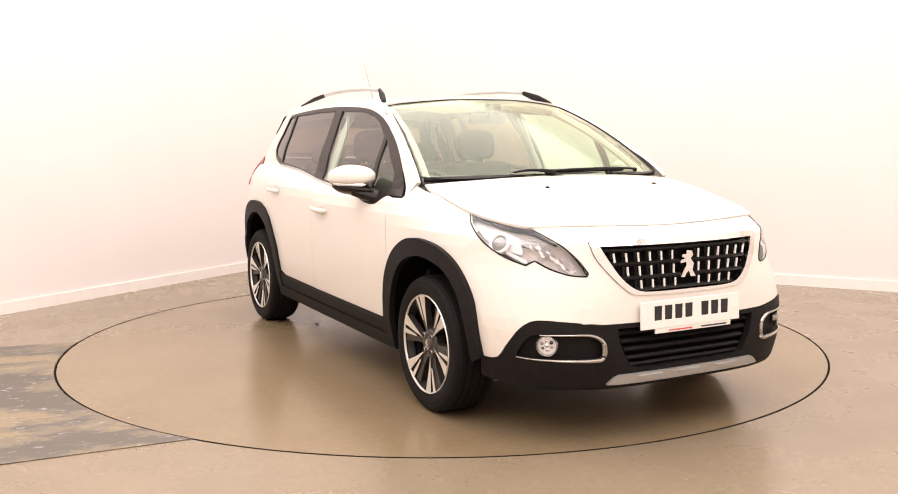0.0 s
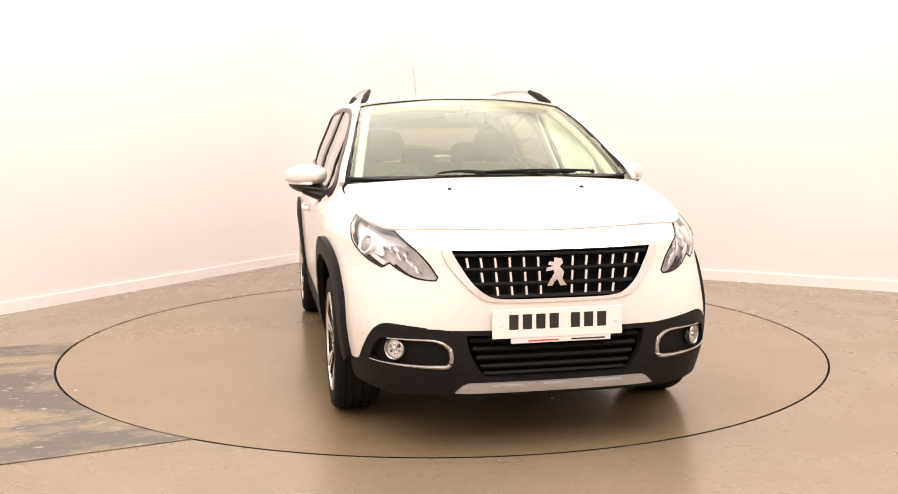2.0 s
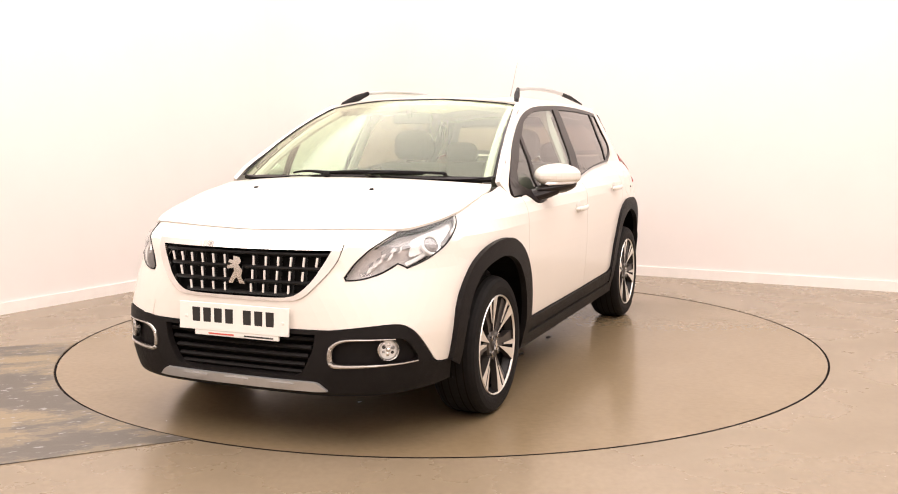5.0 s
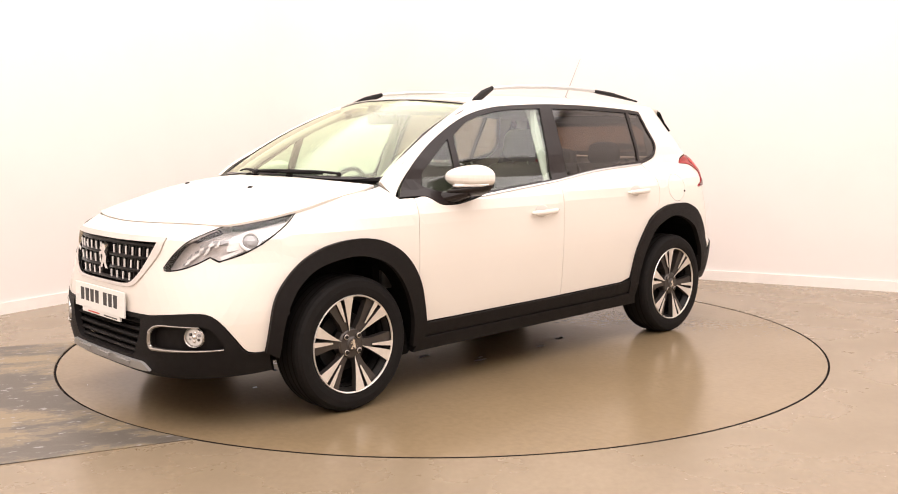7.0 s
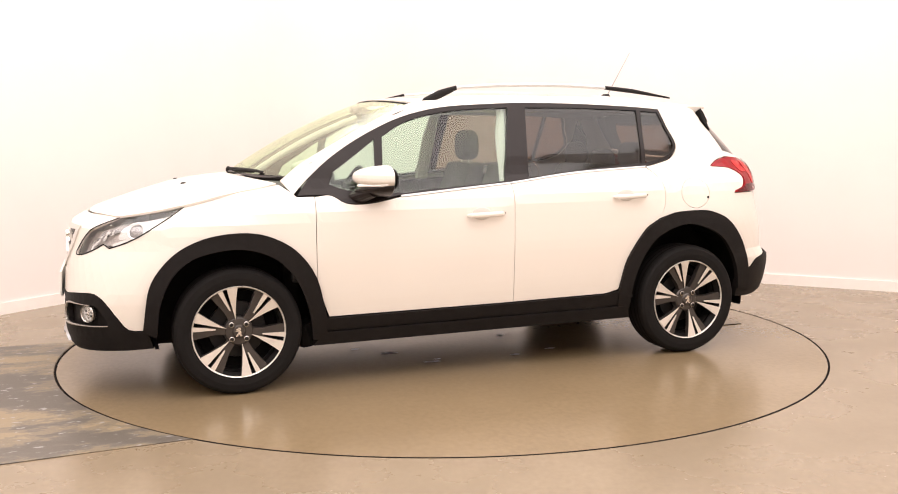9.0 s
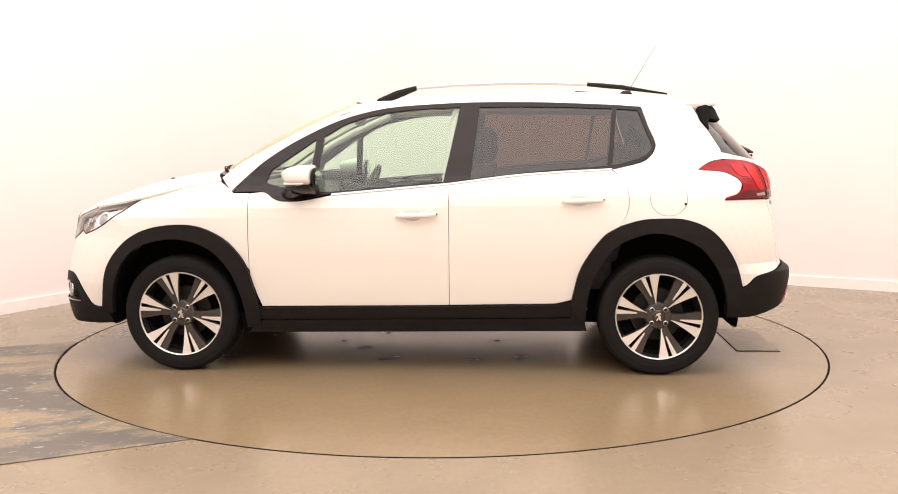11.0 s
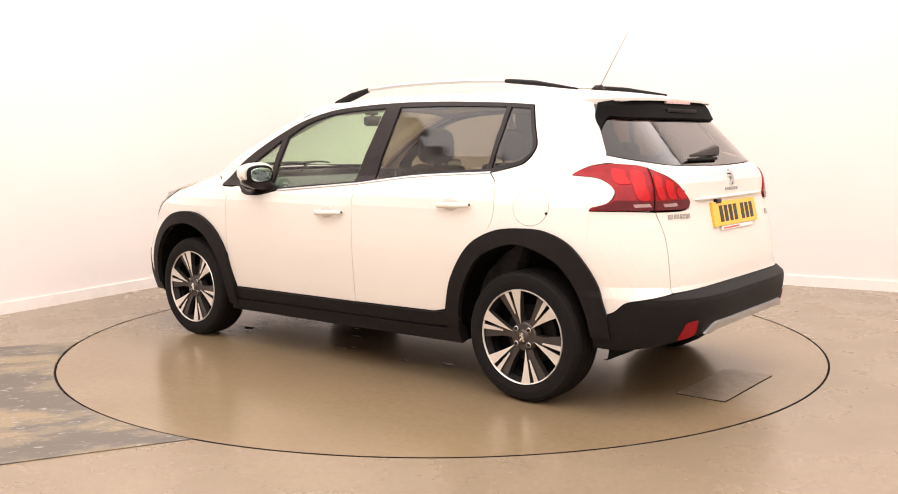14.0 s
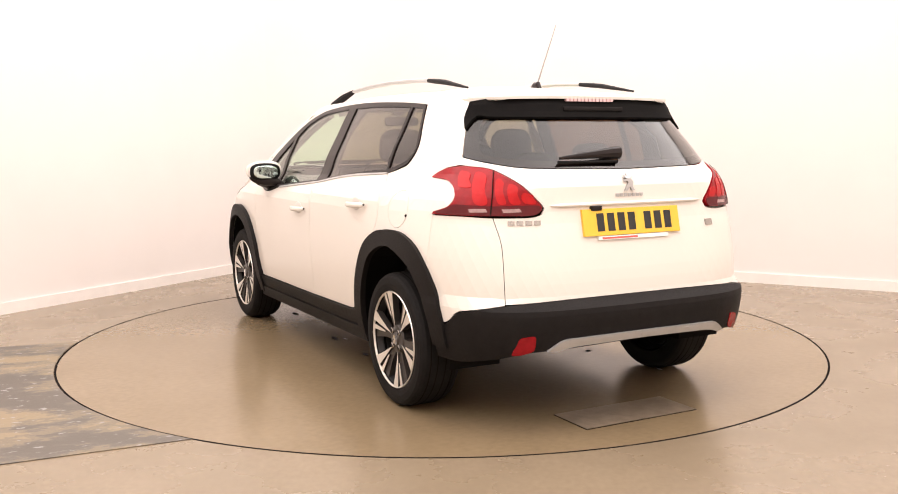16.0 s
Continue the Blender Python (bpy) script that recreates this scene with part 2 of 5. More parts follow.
def panel(loops, project, grid=0.045, fine=0.022, rim=0.012, lift=0.0, out=(0, 0, 1), sx=1.0):
    """A sheet over outlines (the first outer, the rest holes) in a flat domain, carried onto a surface by project(a, b).
    lift: out along the normal; rim: the edge turned inwards. sx: metres per unit of the first coordinate."""
    from mathutils.geometry import delaunay_2d_cdt
    ls = [rounded([(p[0] * sx, *p[1:]) for p in lp], fine) for lp in loops]
    vs, es = [], []
    for lp in ls:
        k = len(vs)
        vs += lp
        es += [(k + i, k + (i + 1) % len(lp)) for i in range(len(lp))]
    xs, ys = [p[0] for p in ls[0]], [p[1] for p in ls[0]]
    nb = len(vs)
    bnd = np.array(vs)
    y = min(ys) + grid * 0.5
    row = 0
    while y < max(ys):
        x = min(xs) + (grid * 0.5 if row % 2 else 0.0)
        while x < max(xs):
            if sum(contains(lp, (x, y)) for lp in ls) == 1 and ((bnd - (x, y)) ** 2).sum(1).min() > (0.45 * fine) ** 2:
                vs.append((x, y))
            x += grid
        y += grid
        row += 1
    v2, _, f2, *_ = delaunay_2d_cdt([Vector(p) for p in vs], es, [], 0, 1e-6)
    bm = bmesh.new()
    bv = [bm.verts.new(project(p.x / sx, p.y)) for p in v2]
    for f in f2:
        cx, cy = sum(v2[i].x for i in f) / 3, sum(v2[i].y for i in f) / 3
        if sum(contains(lp, (cx, cy)) for lp in ls) == 1:
            try:
                bm.faces.new([bv[i] for i in f])
            except ValueError:
                pass
    bmesh.ops.delete(bm, geom=[v for v in bm.verts if not v.link_faces], context="VERTS")
    bm.normal_update()
    total = Vector((0, 0, 0))
    for f in bm.faces:
        total += f.normal * f.calc_area()
    if total.dot(Vector(out)) < 0:
        bmesh.ops.reverse_faces(bm, faces=bm.faces[:])
    bm.normal_update()
    if lift:
        for v in bm.verts:
            v.co += v.normal * lift
    if rim:
        edges = [e for e in bm.edges if len(e.link_faces) == 1]
        base = {v: v.normal.copy() for e in edges for v in e.verts}
        res = bmesh.ops.extrude_edge_only(bm, edges=edges)
        nv = [g for g in res["geom"] if isinstance(g, bmesh.types.BMVert)]
        for v in nv:
            src = min((o for e in v.link_edges for o in e.verts if o in base), key=lambda o: (o.co - v.co).length)
            v.co -= base[src] * rim
        for e in edges:
            if e.is_valid:
                e.smooth = False
        for g in res["geom"]:
            if isinstance(g, bmesh.types.BMFace):
                g.smooth = False
    return bm


def box(bm, x0, x1, y0, y1, z0, z1, bevel=0.0):
    r = bmesh.ops.create_cube(bm, size=1)
    for v in r["verts"]:
        v.co = Vector(((x0 + x1) / 2 + v.co.x * (x1 - x0), (y0 + y1) / 2 + v.co.y * (y1 - y0), (z0 + z1) / 2 + v.co.z * (z1 - z0)))
    if bevel:
        bmesh.ops.bevel(bm, geom=list({e for v in r["verts"] for e in v.link_edges}), offset=bevel, segments=2, affect="EDGES", profile=0.6)
    return bm


def tube(points, radii, n=10, caps=True, squash=1.0):
    """A swept rod through points; squash flattens it sideways."""
    bm = bmesh.new()
    rings = []
    pts = [Vector(p) for p in points]
    for i, p in enumerate(pts):
        d = (pts[min(i + 1, len(pts) - 1)] - pts[max(i - 1, 0)]).normalized()
        up = Vector((0, 0, 1)) if abs(d.z) < 0.9 else Vector((1, 0, 0))
        s = d.cross(up).normalized()
        u = s.cross(d)
        r = radii[i] if isinstance(radii, (list, tuple)) else radii
        rings.append([bm.verts.new(p + (s * math.cos(2 * math.pi * k / n) * squash + u * math.sin(2 * math.pi * k / n)) * r) for k in range(n)])
    for a, b in zip(rings, rings[1:]):
        for k in range(n):
            bm.faces.new((a[k], a[(k + 1) % n], b[(k + 1) % n], b[k]))
    if caps:
        bm.faces.new(rings[0][::-1])
        bm.faces.new(rings[-1])
    bmesh.ops.recalc_face_normals(bm, faces=bm.faces[:])
    return bm


def lathe(profile, n=48):
    """Profile of (radius, y) turned about the y axis."""
    bm = bmesh.new()
    rings = [[bm.verts.new((r * math.cos(2 * math.pi * k / n), y, r * math.sin(2 * math.pi * k / n))) for k in range(n)] for r, y in profile]
    for a, b in zip(rings, rings[1:]):
        for k in range(n):
            bm.faces.new((a[k], b[k], b[(k + 1) % n], a[(k + 1) % n]))
    bmesh.ops.recalc_face_normals(bm, faces=bm.faces[:])
    return bm


def prism(outline, y0, y1, bevel=0.0):
    """An outline of (x, z) extruded along y."""
    bm = bmesh.new()
    lo = [bm.verts.new((x, y0, z)) for x, z in outline]
    hi = [bm.verts.new((x, y1, z)) for x, z in outline]
    n = len(outline)
    bm.faces.new(lo)
    bm.faces.new(hi[::-1])
    for i in range(n):
        bm.faces.new((lo[i], hi[i], hi[(i + 1) % n], lo[(i + 1) % n]))
    bmesh.ops.recalc_face_normals(bm, faces=bm.faces[:])
    if bevel:
        bmesh.ops.bevel(bm, geom=bm.edges[:], offset=bevel, segments=2, affect="EDGES", profile=0.6)
    return bm


def empty(name, parent=None):
    ob = new(name)
    if parent is not None:
        ob.parent = parent
    return ob


# ---- room ----
CORNER = Vector((-1.17, 4.275))
ALONG_L, ALONG_R = Vector((-0.514, -0.858)).normalized(), Vector((0.875, -0.484)).normalized()
RADIUS = 2.2520
HUB_Y = 0.058


def room_path():
    """Plan of the walls: two straight walls into one rounded corner, closed behind the camera."""
    r = 1.0
    p = [CORNER + ALONG_L * 10.2]
    a, b = CORNER + ALONG_L * r, CORNER + ALONG_R * r
    for i in range(25):
        s = i / 24
        p.append((1 - s) ** 2 * a + 2 * s * (1 - s) * CORNER + s * s * b)
    p.append(CORNER + ALONG_R * 8.8)
    p.append(CORNER + ALONG_R * 8.8 + ALONG_L * 10.2)
    return p


def offset_out(path, d):
    out = []
    n = len(path)
    for i in range(n):
        e0, e1 = (path[i] - path[i - 1]).normalized(), (path[(i + 1) % n] - path[i]).normalized()
        n0, n1 = Vector((-e0.y, e0.x)), Vector((-e1.y, e1.x))
        m = (n0 + n1).normalized()
        out.append(path[i] + m * d / max(0.3, m.dot(n0)))
    return out


def band(name, path, d0, d1, z0, z1, material):
    """A closed strip of thickness d1 - d0 along a plan, from z0 to z1."""
    bm = bmesh.new()
    q0, q1 = offset_out(path, d0), offset_out(path, d1)
    v = [[bm.verts.new((p.x, p.y, z)) for p in q] for q, z in ((q0, z0), (q0, z1), (q1, z1), (q1, z0))]
    n = len(path)
    for a, b in ((0, 1), (1, 2), (2, 3), (3, 0)):
        for i in range(n):
            f = bm.faces.new((v[a][i], v[a][(i + 1) % n], v[b][(i + 1) % n], v[b][i]))
            f.smooth = a in (0, 2) and 0 < i < 25
    bmesh.ops.recalc_face_normals(bm, faces=bm.faces[:])
    bm.normal_update()
    for e in bm.edges:
        e.smooth = len(e.link_faces) == 2 and e.link_faces[0].normal.dot(e.link_faces[1].normal) > 0.7
    return tagged(finish(name, bm, material), kind="structure")


def build_room():
    path = room_path()
    tagged(band("wall", path, 0.0, 0.2, 0.0, CEIL, WALL), "plain warm white studio walls with a rounded corner", "wall")
    tagged(band("baseboard", path, -0.016, -0.0005, 0.0, 0.085, SKIRT), "low white skirting board along the studio walls", "baseboard")
    bm = bmesh.new()
    q = offset_out(path, 0.2)
    bm.faces.new([bm.verts.new((p.x, p.y, CEIL)) for p in q])
    bmesh.ops.solidify(bm, geom=bm.faces[:], thickness=0.1)
    tagged(finish("ceiling", bm, CEILING), "white studio ceiling", "ceiling", kind="structure")
    # floor with a round pit for the turntable
    flat = lambda a, b: Vector((a, b, 0))
    ring = [(math.cos(2 * math.pi * k / 180) * (RADIUS + 0.007), HUB_Y + math.sin(2 * math.pi * k / 180) * (RADIUS + 0.007)) for k in range(180)]
    outer = [(p.x, p.y, 1) for p in offset_out(path, 0.1)]
    bm = panel([outer, [(x, y, 1) for x, y in ring]], flat, grid=1.0, fine=0.5, rim=0.0)
    for f in bm.faces:
        if f.normal.z < 0:
            f.normal_flip()
    edges = [e for e in bm.edges if len(e.link_faces) == 1]
    res = bmesh.ops.extrude_edge_only(bm, edges=edges)
    for g in res["geom"]:
        if isinstance(g, bmesh.types.BMVert):
            g.co.z -= 0.06
    tagged(finish("floor", bm, FLOOR, smooth=False), "glossy tan painted studio floor", "floor", kind="structure")
    bm = lathe([(0.001, 0), (RADIUS + 0.3, 0)], 96)
    for v in bm.verts:
        v.co = Vector((v.co.x, HUB_Y + v.co.z, -0.055))
    tagged(finish("pit_floor", bm, GAP, smooth=False), "dark pit below the turntable", "floor", kind="structure")
    # added dark strip over the gap, painting in its shade as a line
    bm = lathe([(RADIUS - 0.003, 0.0), (RADIUS - 0.003, 0.0012), (RADIUS + 0.0075, 0.0012), (RADIUS + 0.0075, 0.0)], 180)
    for v in bm.verts:
        v.co = Vector((v.co.x, HUB_Y + v.co.z, v.co.y))
    bmesh.ops.recalc_face_normals(bm, faces=bm.faces[:])
    tagged(finish("gap_line", bm, GAP, smooth=False), "thin dark strip standing in for the shaded gap round the turntable", "floor joint", kind="structure")
    # worn drive-on track
    u = Vector((math.cos(radians(20)), math.sin(radians(20))))
    def meet(p, d, rad):
        bq = p.dot(d)
        return p + d * (-bq - math.sqrt(bq * bq - p.dot(p) + rad * rad))
    ra = RADIUS + 0.011
    d1, d2 = Vector((0.42, 0.143)).normalized(), Vector((0.643, 0.284)).normalized()
    a = meet(Vector((-2.675, -0.165 - HUB_Y)), d1, ra)
    b = meet(Vector((-1.709, -2.236 - HUB_Y)), d2, ra)
    t0, t1 = math.atan2(a.y, a.x) % (2 * math.pi), math.atan2(b.y, b.x) % (2 * math.pi)
    arc = [(ra * math.cos(t0 + (t1 - t0) * k / 30), ra * math.sin(t0 + (t1 - t0) * k / 30), 1) for k in range(31)]
    far = [tuple(b - d2 * 2.6) + (1,), tuple(a - d1 * 2.0) + (1,)]
    bm = panel([arc + far], lambda p, q: Vector((p, q + HUB_Y, 0.004)), grid=0.5, fine=0.3, rim=0.0)
    for f in bm.faces:
        if f.normal.z < 0:
            f.normal_flip()
    bmesh.ops.solidify(bm, geom=bm.faces[:], thickness=0.0035)
    tagged(finish("drive_on_track", bm, WORN, smooth=False), "worn dark floor paint peeling to tan screed beside the turntable", "floor marking", kind="structure")


def build_turntable():
    table = empty("turntable")
    bm = lathe([(0.001, 0), (RADIUS - 0.004, 0), (RADIUS - 0.004, -0.05)], 180)
    for v in bm.verts:
        v.co = Vector((v.co.x, v.co.z, v.co.y))
    bmesh.ops.recalc_face_normals(bm, faces=bm.faces[:])
    part("deck", bm, TABLE, table, smooth=False)
    # access hatch: a steel plate in a thin dark joint
    bm = bmesh.new()
    box(bm, -1.985, -1.735, -0.27, 0.345, 0.0, 0.0025)
    part("hatch_joint", bm, GAP, table, "dark joint round the hatch", smooth=False)
    bm = bmesh.new()
    box(bm, -1.982, -1.738, -0.267, 0.342, 0.001, 0.0050)
    part("hatch_cover", bm, STEEL, table, "tan painted steel hatch cover", smooth=False)
    rng = random.Random(4)
    for k in range(16):
        x, y = rng.uniform(-1.5, 1.6), rng.uniform(-0.7, 0.7)
        bm = bmesh.new()
        n = 9
        rr = rng.uniform(0.012, 0.03)
        ring = [bm.verts.new((x + rr * rng.uniform(0.5, 1.2) * math.cos(6.283 * i / n) * 1.7, y + rr * rng.uniform(0.5, 1.2) * math.sin(6.283 * i / n) * 0.7, 0.003)) for i in range(n)]
        bm.faces.new(ring)
        bmesh.ops.solidify(bm, geom=bm.faces[:], thickness=0.002)
        part("paint_chip", bm, CHIP, table, "pale scuffed chip in the paint", smooth=False)
    return tagged(table, "large round tan painted turntable flush with floor", "turntable")


# ---- the car's surfaces: x ahead, y to its left, z up, origin on the ground between the axles ----
def curve(xs, ys):
    """Smooth curve through control points (monotone cubic), linear beyond the ends."""
    xs, ys = [float(v) for v in xs], [float(v) for v in ys]
    n = len(xs)
    d = [(ys[i + 1] - ys[i]) / (xs[i + 1] - xs[i]) for i in range(n - 1)]
    m = [d[0]] + [0.0 if d[i - 1] * d[i] <= 0 else 2 * d[i - 1] * d[i] / (d[i - 1] + d[i]) for i in range(1, n - 1)] + [d[-1]]

    def at(x):
        if x <= xs[0]:
            return ys[0] + m[0] * (x - xs[0])
        if x >= xs[-1]:
            return ys[-1] + m[-1] * (x - xs[-1])
        i = 0
        while x > xs[i + 1]:
            i += 1
        h = xs[i + 1] - xs[i]
        s = (x - xs[i]) / h
        return ((1 + 2 * s) * (1 - s) ** 2 * ys[i] + s * (1 - s) ** 2 * h * m[i]
                + s * s * (3 - 2 * s) * ys[i + 1] + s * s * (s - 1) * h * m[i + 1])
    return at


def step(a, b, x):
    s = min(1.0, max(0.0, (x - a) / (b - a)))
    return s * s * (3 - 2 * s)


X0F, X0R, NR = 1.0, -1.0, 4.2
nose_n = curve((.2, .45, .60, .75, .9), (4.0, 3.9, 3.4, 2.95, 2.9))
side_w = curve((.15, .25, .35, .50, .70, .80, .86, .905, .95, 1.04, 1.14, 1.265, 1.35, 1.42), (.775, .80, .826, .842, .852, .850, .832, .795, .765, .735, .690, .634, .588, .52))
side_lift = curve((-2.0, -1.1, .4, .98, 1.49, 2.1), (.14, .12, .065, .05, 0, 0))
nose_x = curve((.15, .20, .24, .35, .55, .70, .80, .852, .919, .977, 1.02, 1.04), (1.99, 2.03, 2.06, 2.075, 2.068, 2.052, 2.035, 1.956, 1.808, 1.627, 1.49, 1.29))
tail_x = curve((.2, .30, .40, .49, .518, .543, .555, .64, .80, .92, 1.05, 1.10, 1.25, 1.40, 1.46), (-1.955, -2.005, -2.036, -2.046, -2.042, -2.006, -1.995, -1.985, -1.955, -1.93, -1.92, -1.865, -1.72, -1.575, -1.50))


def base_w(x, z):
    ze = z - side_lift(x) * step(.6, .95, z)
    w = side_w(ze)
    if x < -.3:
        w *= 1 - .045 * min(1.0, (-.3 - x)) ** 2 * step(.7, 1.1, z)
    return w


def W(x, z):
    """Half width of the body at station x and height z."""
    w = base_w(x, z)
    if x > X0F and z < 1.03:
        s = (x - X0F) / (nose_x(z) - X0F)
        n = nose_n(z)
        w *= max(0.0, 1 - s ** n) ** (1 / n)
    elif x < X0R:
        s = (X0R - x) / (X0R - tail_x(z))
        w *= max(0.0, 1 - s ** NR) ** (1 / NR)
    return w


def base_at(a, z, front):
    sgn, x0, n = (1, X0F, nose_n(z)) if front else (-1, X0R, NR)
    c, s = math.cos(radians(a)), math.sin(radians(a))
    A = abs((nose_x(z) if front else tail_x(z)) - x0)
    x = x0 + sgn * 0.6
    for _ in range(4):
        B = base_w(x, z)
        r = ((abs(c) / A) ** n + (abs(s) / B) ** n) ** (-1 / n)
        x = x0 + sgn * r * c
    return Vector((x, r * s, z))


def nose(a, z):
    """The front wrap at plan angle a (degrees; 0 ahead, + left) and height z."""
    return base_at(a, z, True)


def tail(a, z):
    """The same round the back."""
    return base_at(a, z, False)


def side(sign):
    return lambda x, z: Vector((x, sign * W(x, z), z))


bonnet_c = curve((1.05, 1.15, 1.29, 1.47, 1.63, 1.80, 1.90, 1.96), (1.050, 1.046, 1.037, 1.012, 0.970, 0.915, 0.878, 0.850))
bonnet_drop = curve((1.05, 1.317, 1.5, 1.8, 1.95), (0.04, 0.070, 0.088, 0.080, 0.05))


def bonnet(x, y):
    return Vector((x, y, bonnet_c(x) - bonnet_drop(x) * (abs(y) / 0.74) ** 2.6))


roof_c = curve((-1.62, -1.5, -1.2, -0.7, -0.2, 0.2, 0.42), (1.415, 1.435, 1.475, 1.502, 1.502, 1.475, 1.447))
roof_e = curve((-1.62, -1.3, -0.9, -0.2, 0.25, 0.42), (1.395, 1.405, 1.42, 1.43, 1.42, 1.395))


def roof(x, y):
    return Vector((x, y, roof_c(x) - (roof_c(x) - roof_e(x)) * (abs(y) / 0.58) ** 2.5))


def screen(s, t):
    """Windscreen: s from -1 to 1 across, t from 0 at the scuttle to 1 at the header."""
    lo = Vector((1.20 - 0.20 * s * s, 0.715 * s, 1.052 - 0.01 * s * s))
    hi = Vector((0.415 - 0.125 * s * s, 0.570 * s, 1.446 - 0.037 * s * s))
    p = lo.lerp(hi, t)
    return p + Vector((0.030, 0, 0.045)) * (4 * t * (1 - t)) * 0.6


# ---- the car ----
ARCH_F = [(1.708, 0.330), (1.668, 0.544), (1.565, 0.680), (1.428, 0.757), (1.263, 0.783), (1.125, 0.765), (0.990, 0.690), (0.893, 0.557), (0.838, 0.345)]
ARCH_R = [(-0.815, 0.384), (-0.862, 0.553), (-0.975, 0.717), (-1.120, 0.793), (-1.250, 0.809), (-1.392, 0.806), (-1.532, 0.745), (-1.645, 0.602), (-1.700, 0.440)]
DLO_TOP = [(0.852, 1.079), (0.693, 1.191), (0.513, 1.286), (0.369, 1.343), (0.205, 1.383), (0.041, 1.402), (-0.294, 1.417), (-0.639, 1.415), (-1.002, 1.400), (-1.183, 1.387)]
TOW = (-25.0, 0.520)
SXP = 0.0175  # metres per degree round the nose and tail


def corner(p):
    return (p[0], p[1], 1)


def both(make):
    """Builds a part for the left (+1) and the right (-1) side."""
    return [make(1), make(-1)]


def side_panel(name, car, loops, material, s, lift=0.0, rim=0.012, label="", grid=0.05):
    return part(name, panel(loops, side(s), grid=grid, rim=rim, lift=lift, out=(0, s, 0)), material, car, label)


def mirror_loop(half):
    """Closes a half outline, given from the middle to the side and back to the middle, across the middle."""
    return half + [(-p[0], *p[1:]) for p in half[::-1]]


def wrap_panel(name, parent, loops, material, wrap, lift=0.0, rim=0.012, label="", grid=0.05, fine=0.022):
    bm = panel(loops, wrap, grid=grid, fine=fine, rim=0, sx=SXP)
    bm.normal_update()
    # faces must look outwards
    c = Vector((1.0 if wrap is nose else -1.0, 0, 0.7))
    tot = sum((f.calc_center_median() - c).dot(f.normal) for f in bm.faces)
    if tot < 0:
        bmesh.ops.reverse_faces(bm, faces=bm.faces[:])
        bm.normal_update()
    if lift:
        for v in bm.verts:
            v.co += v.normal * lift
    if rim:
        turn_rim(bm, rim)
    return part(name, bm, material, parent, label)


def turn_rim(bm, rim):
    edges = [e for e in bm.edges if len(e.link_faces) == 1]
    base = {v: v.normal.copy() for e in edges for v in e.verts}
    res = bmesh.ops.extrude_edge_only(bm, edges=edges)
    for g in res["geom"]:
        if isinstance(g, bmesh.types.BMVert):
            src = min((o for e in g.link_edges for o in e.verts if o in base), key=lambda o: (o.co - g.co).length)
            g.co -= base[src] * rim
        elif isinstance(g, bmesh.types.BMFace):
            g.smooth = False
    for e in edges:
        if e.is_valid:
            e.smooth = False


def flip_a(loop, s):
    return [(p[0] * s, *p[1:]) for p in loop]


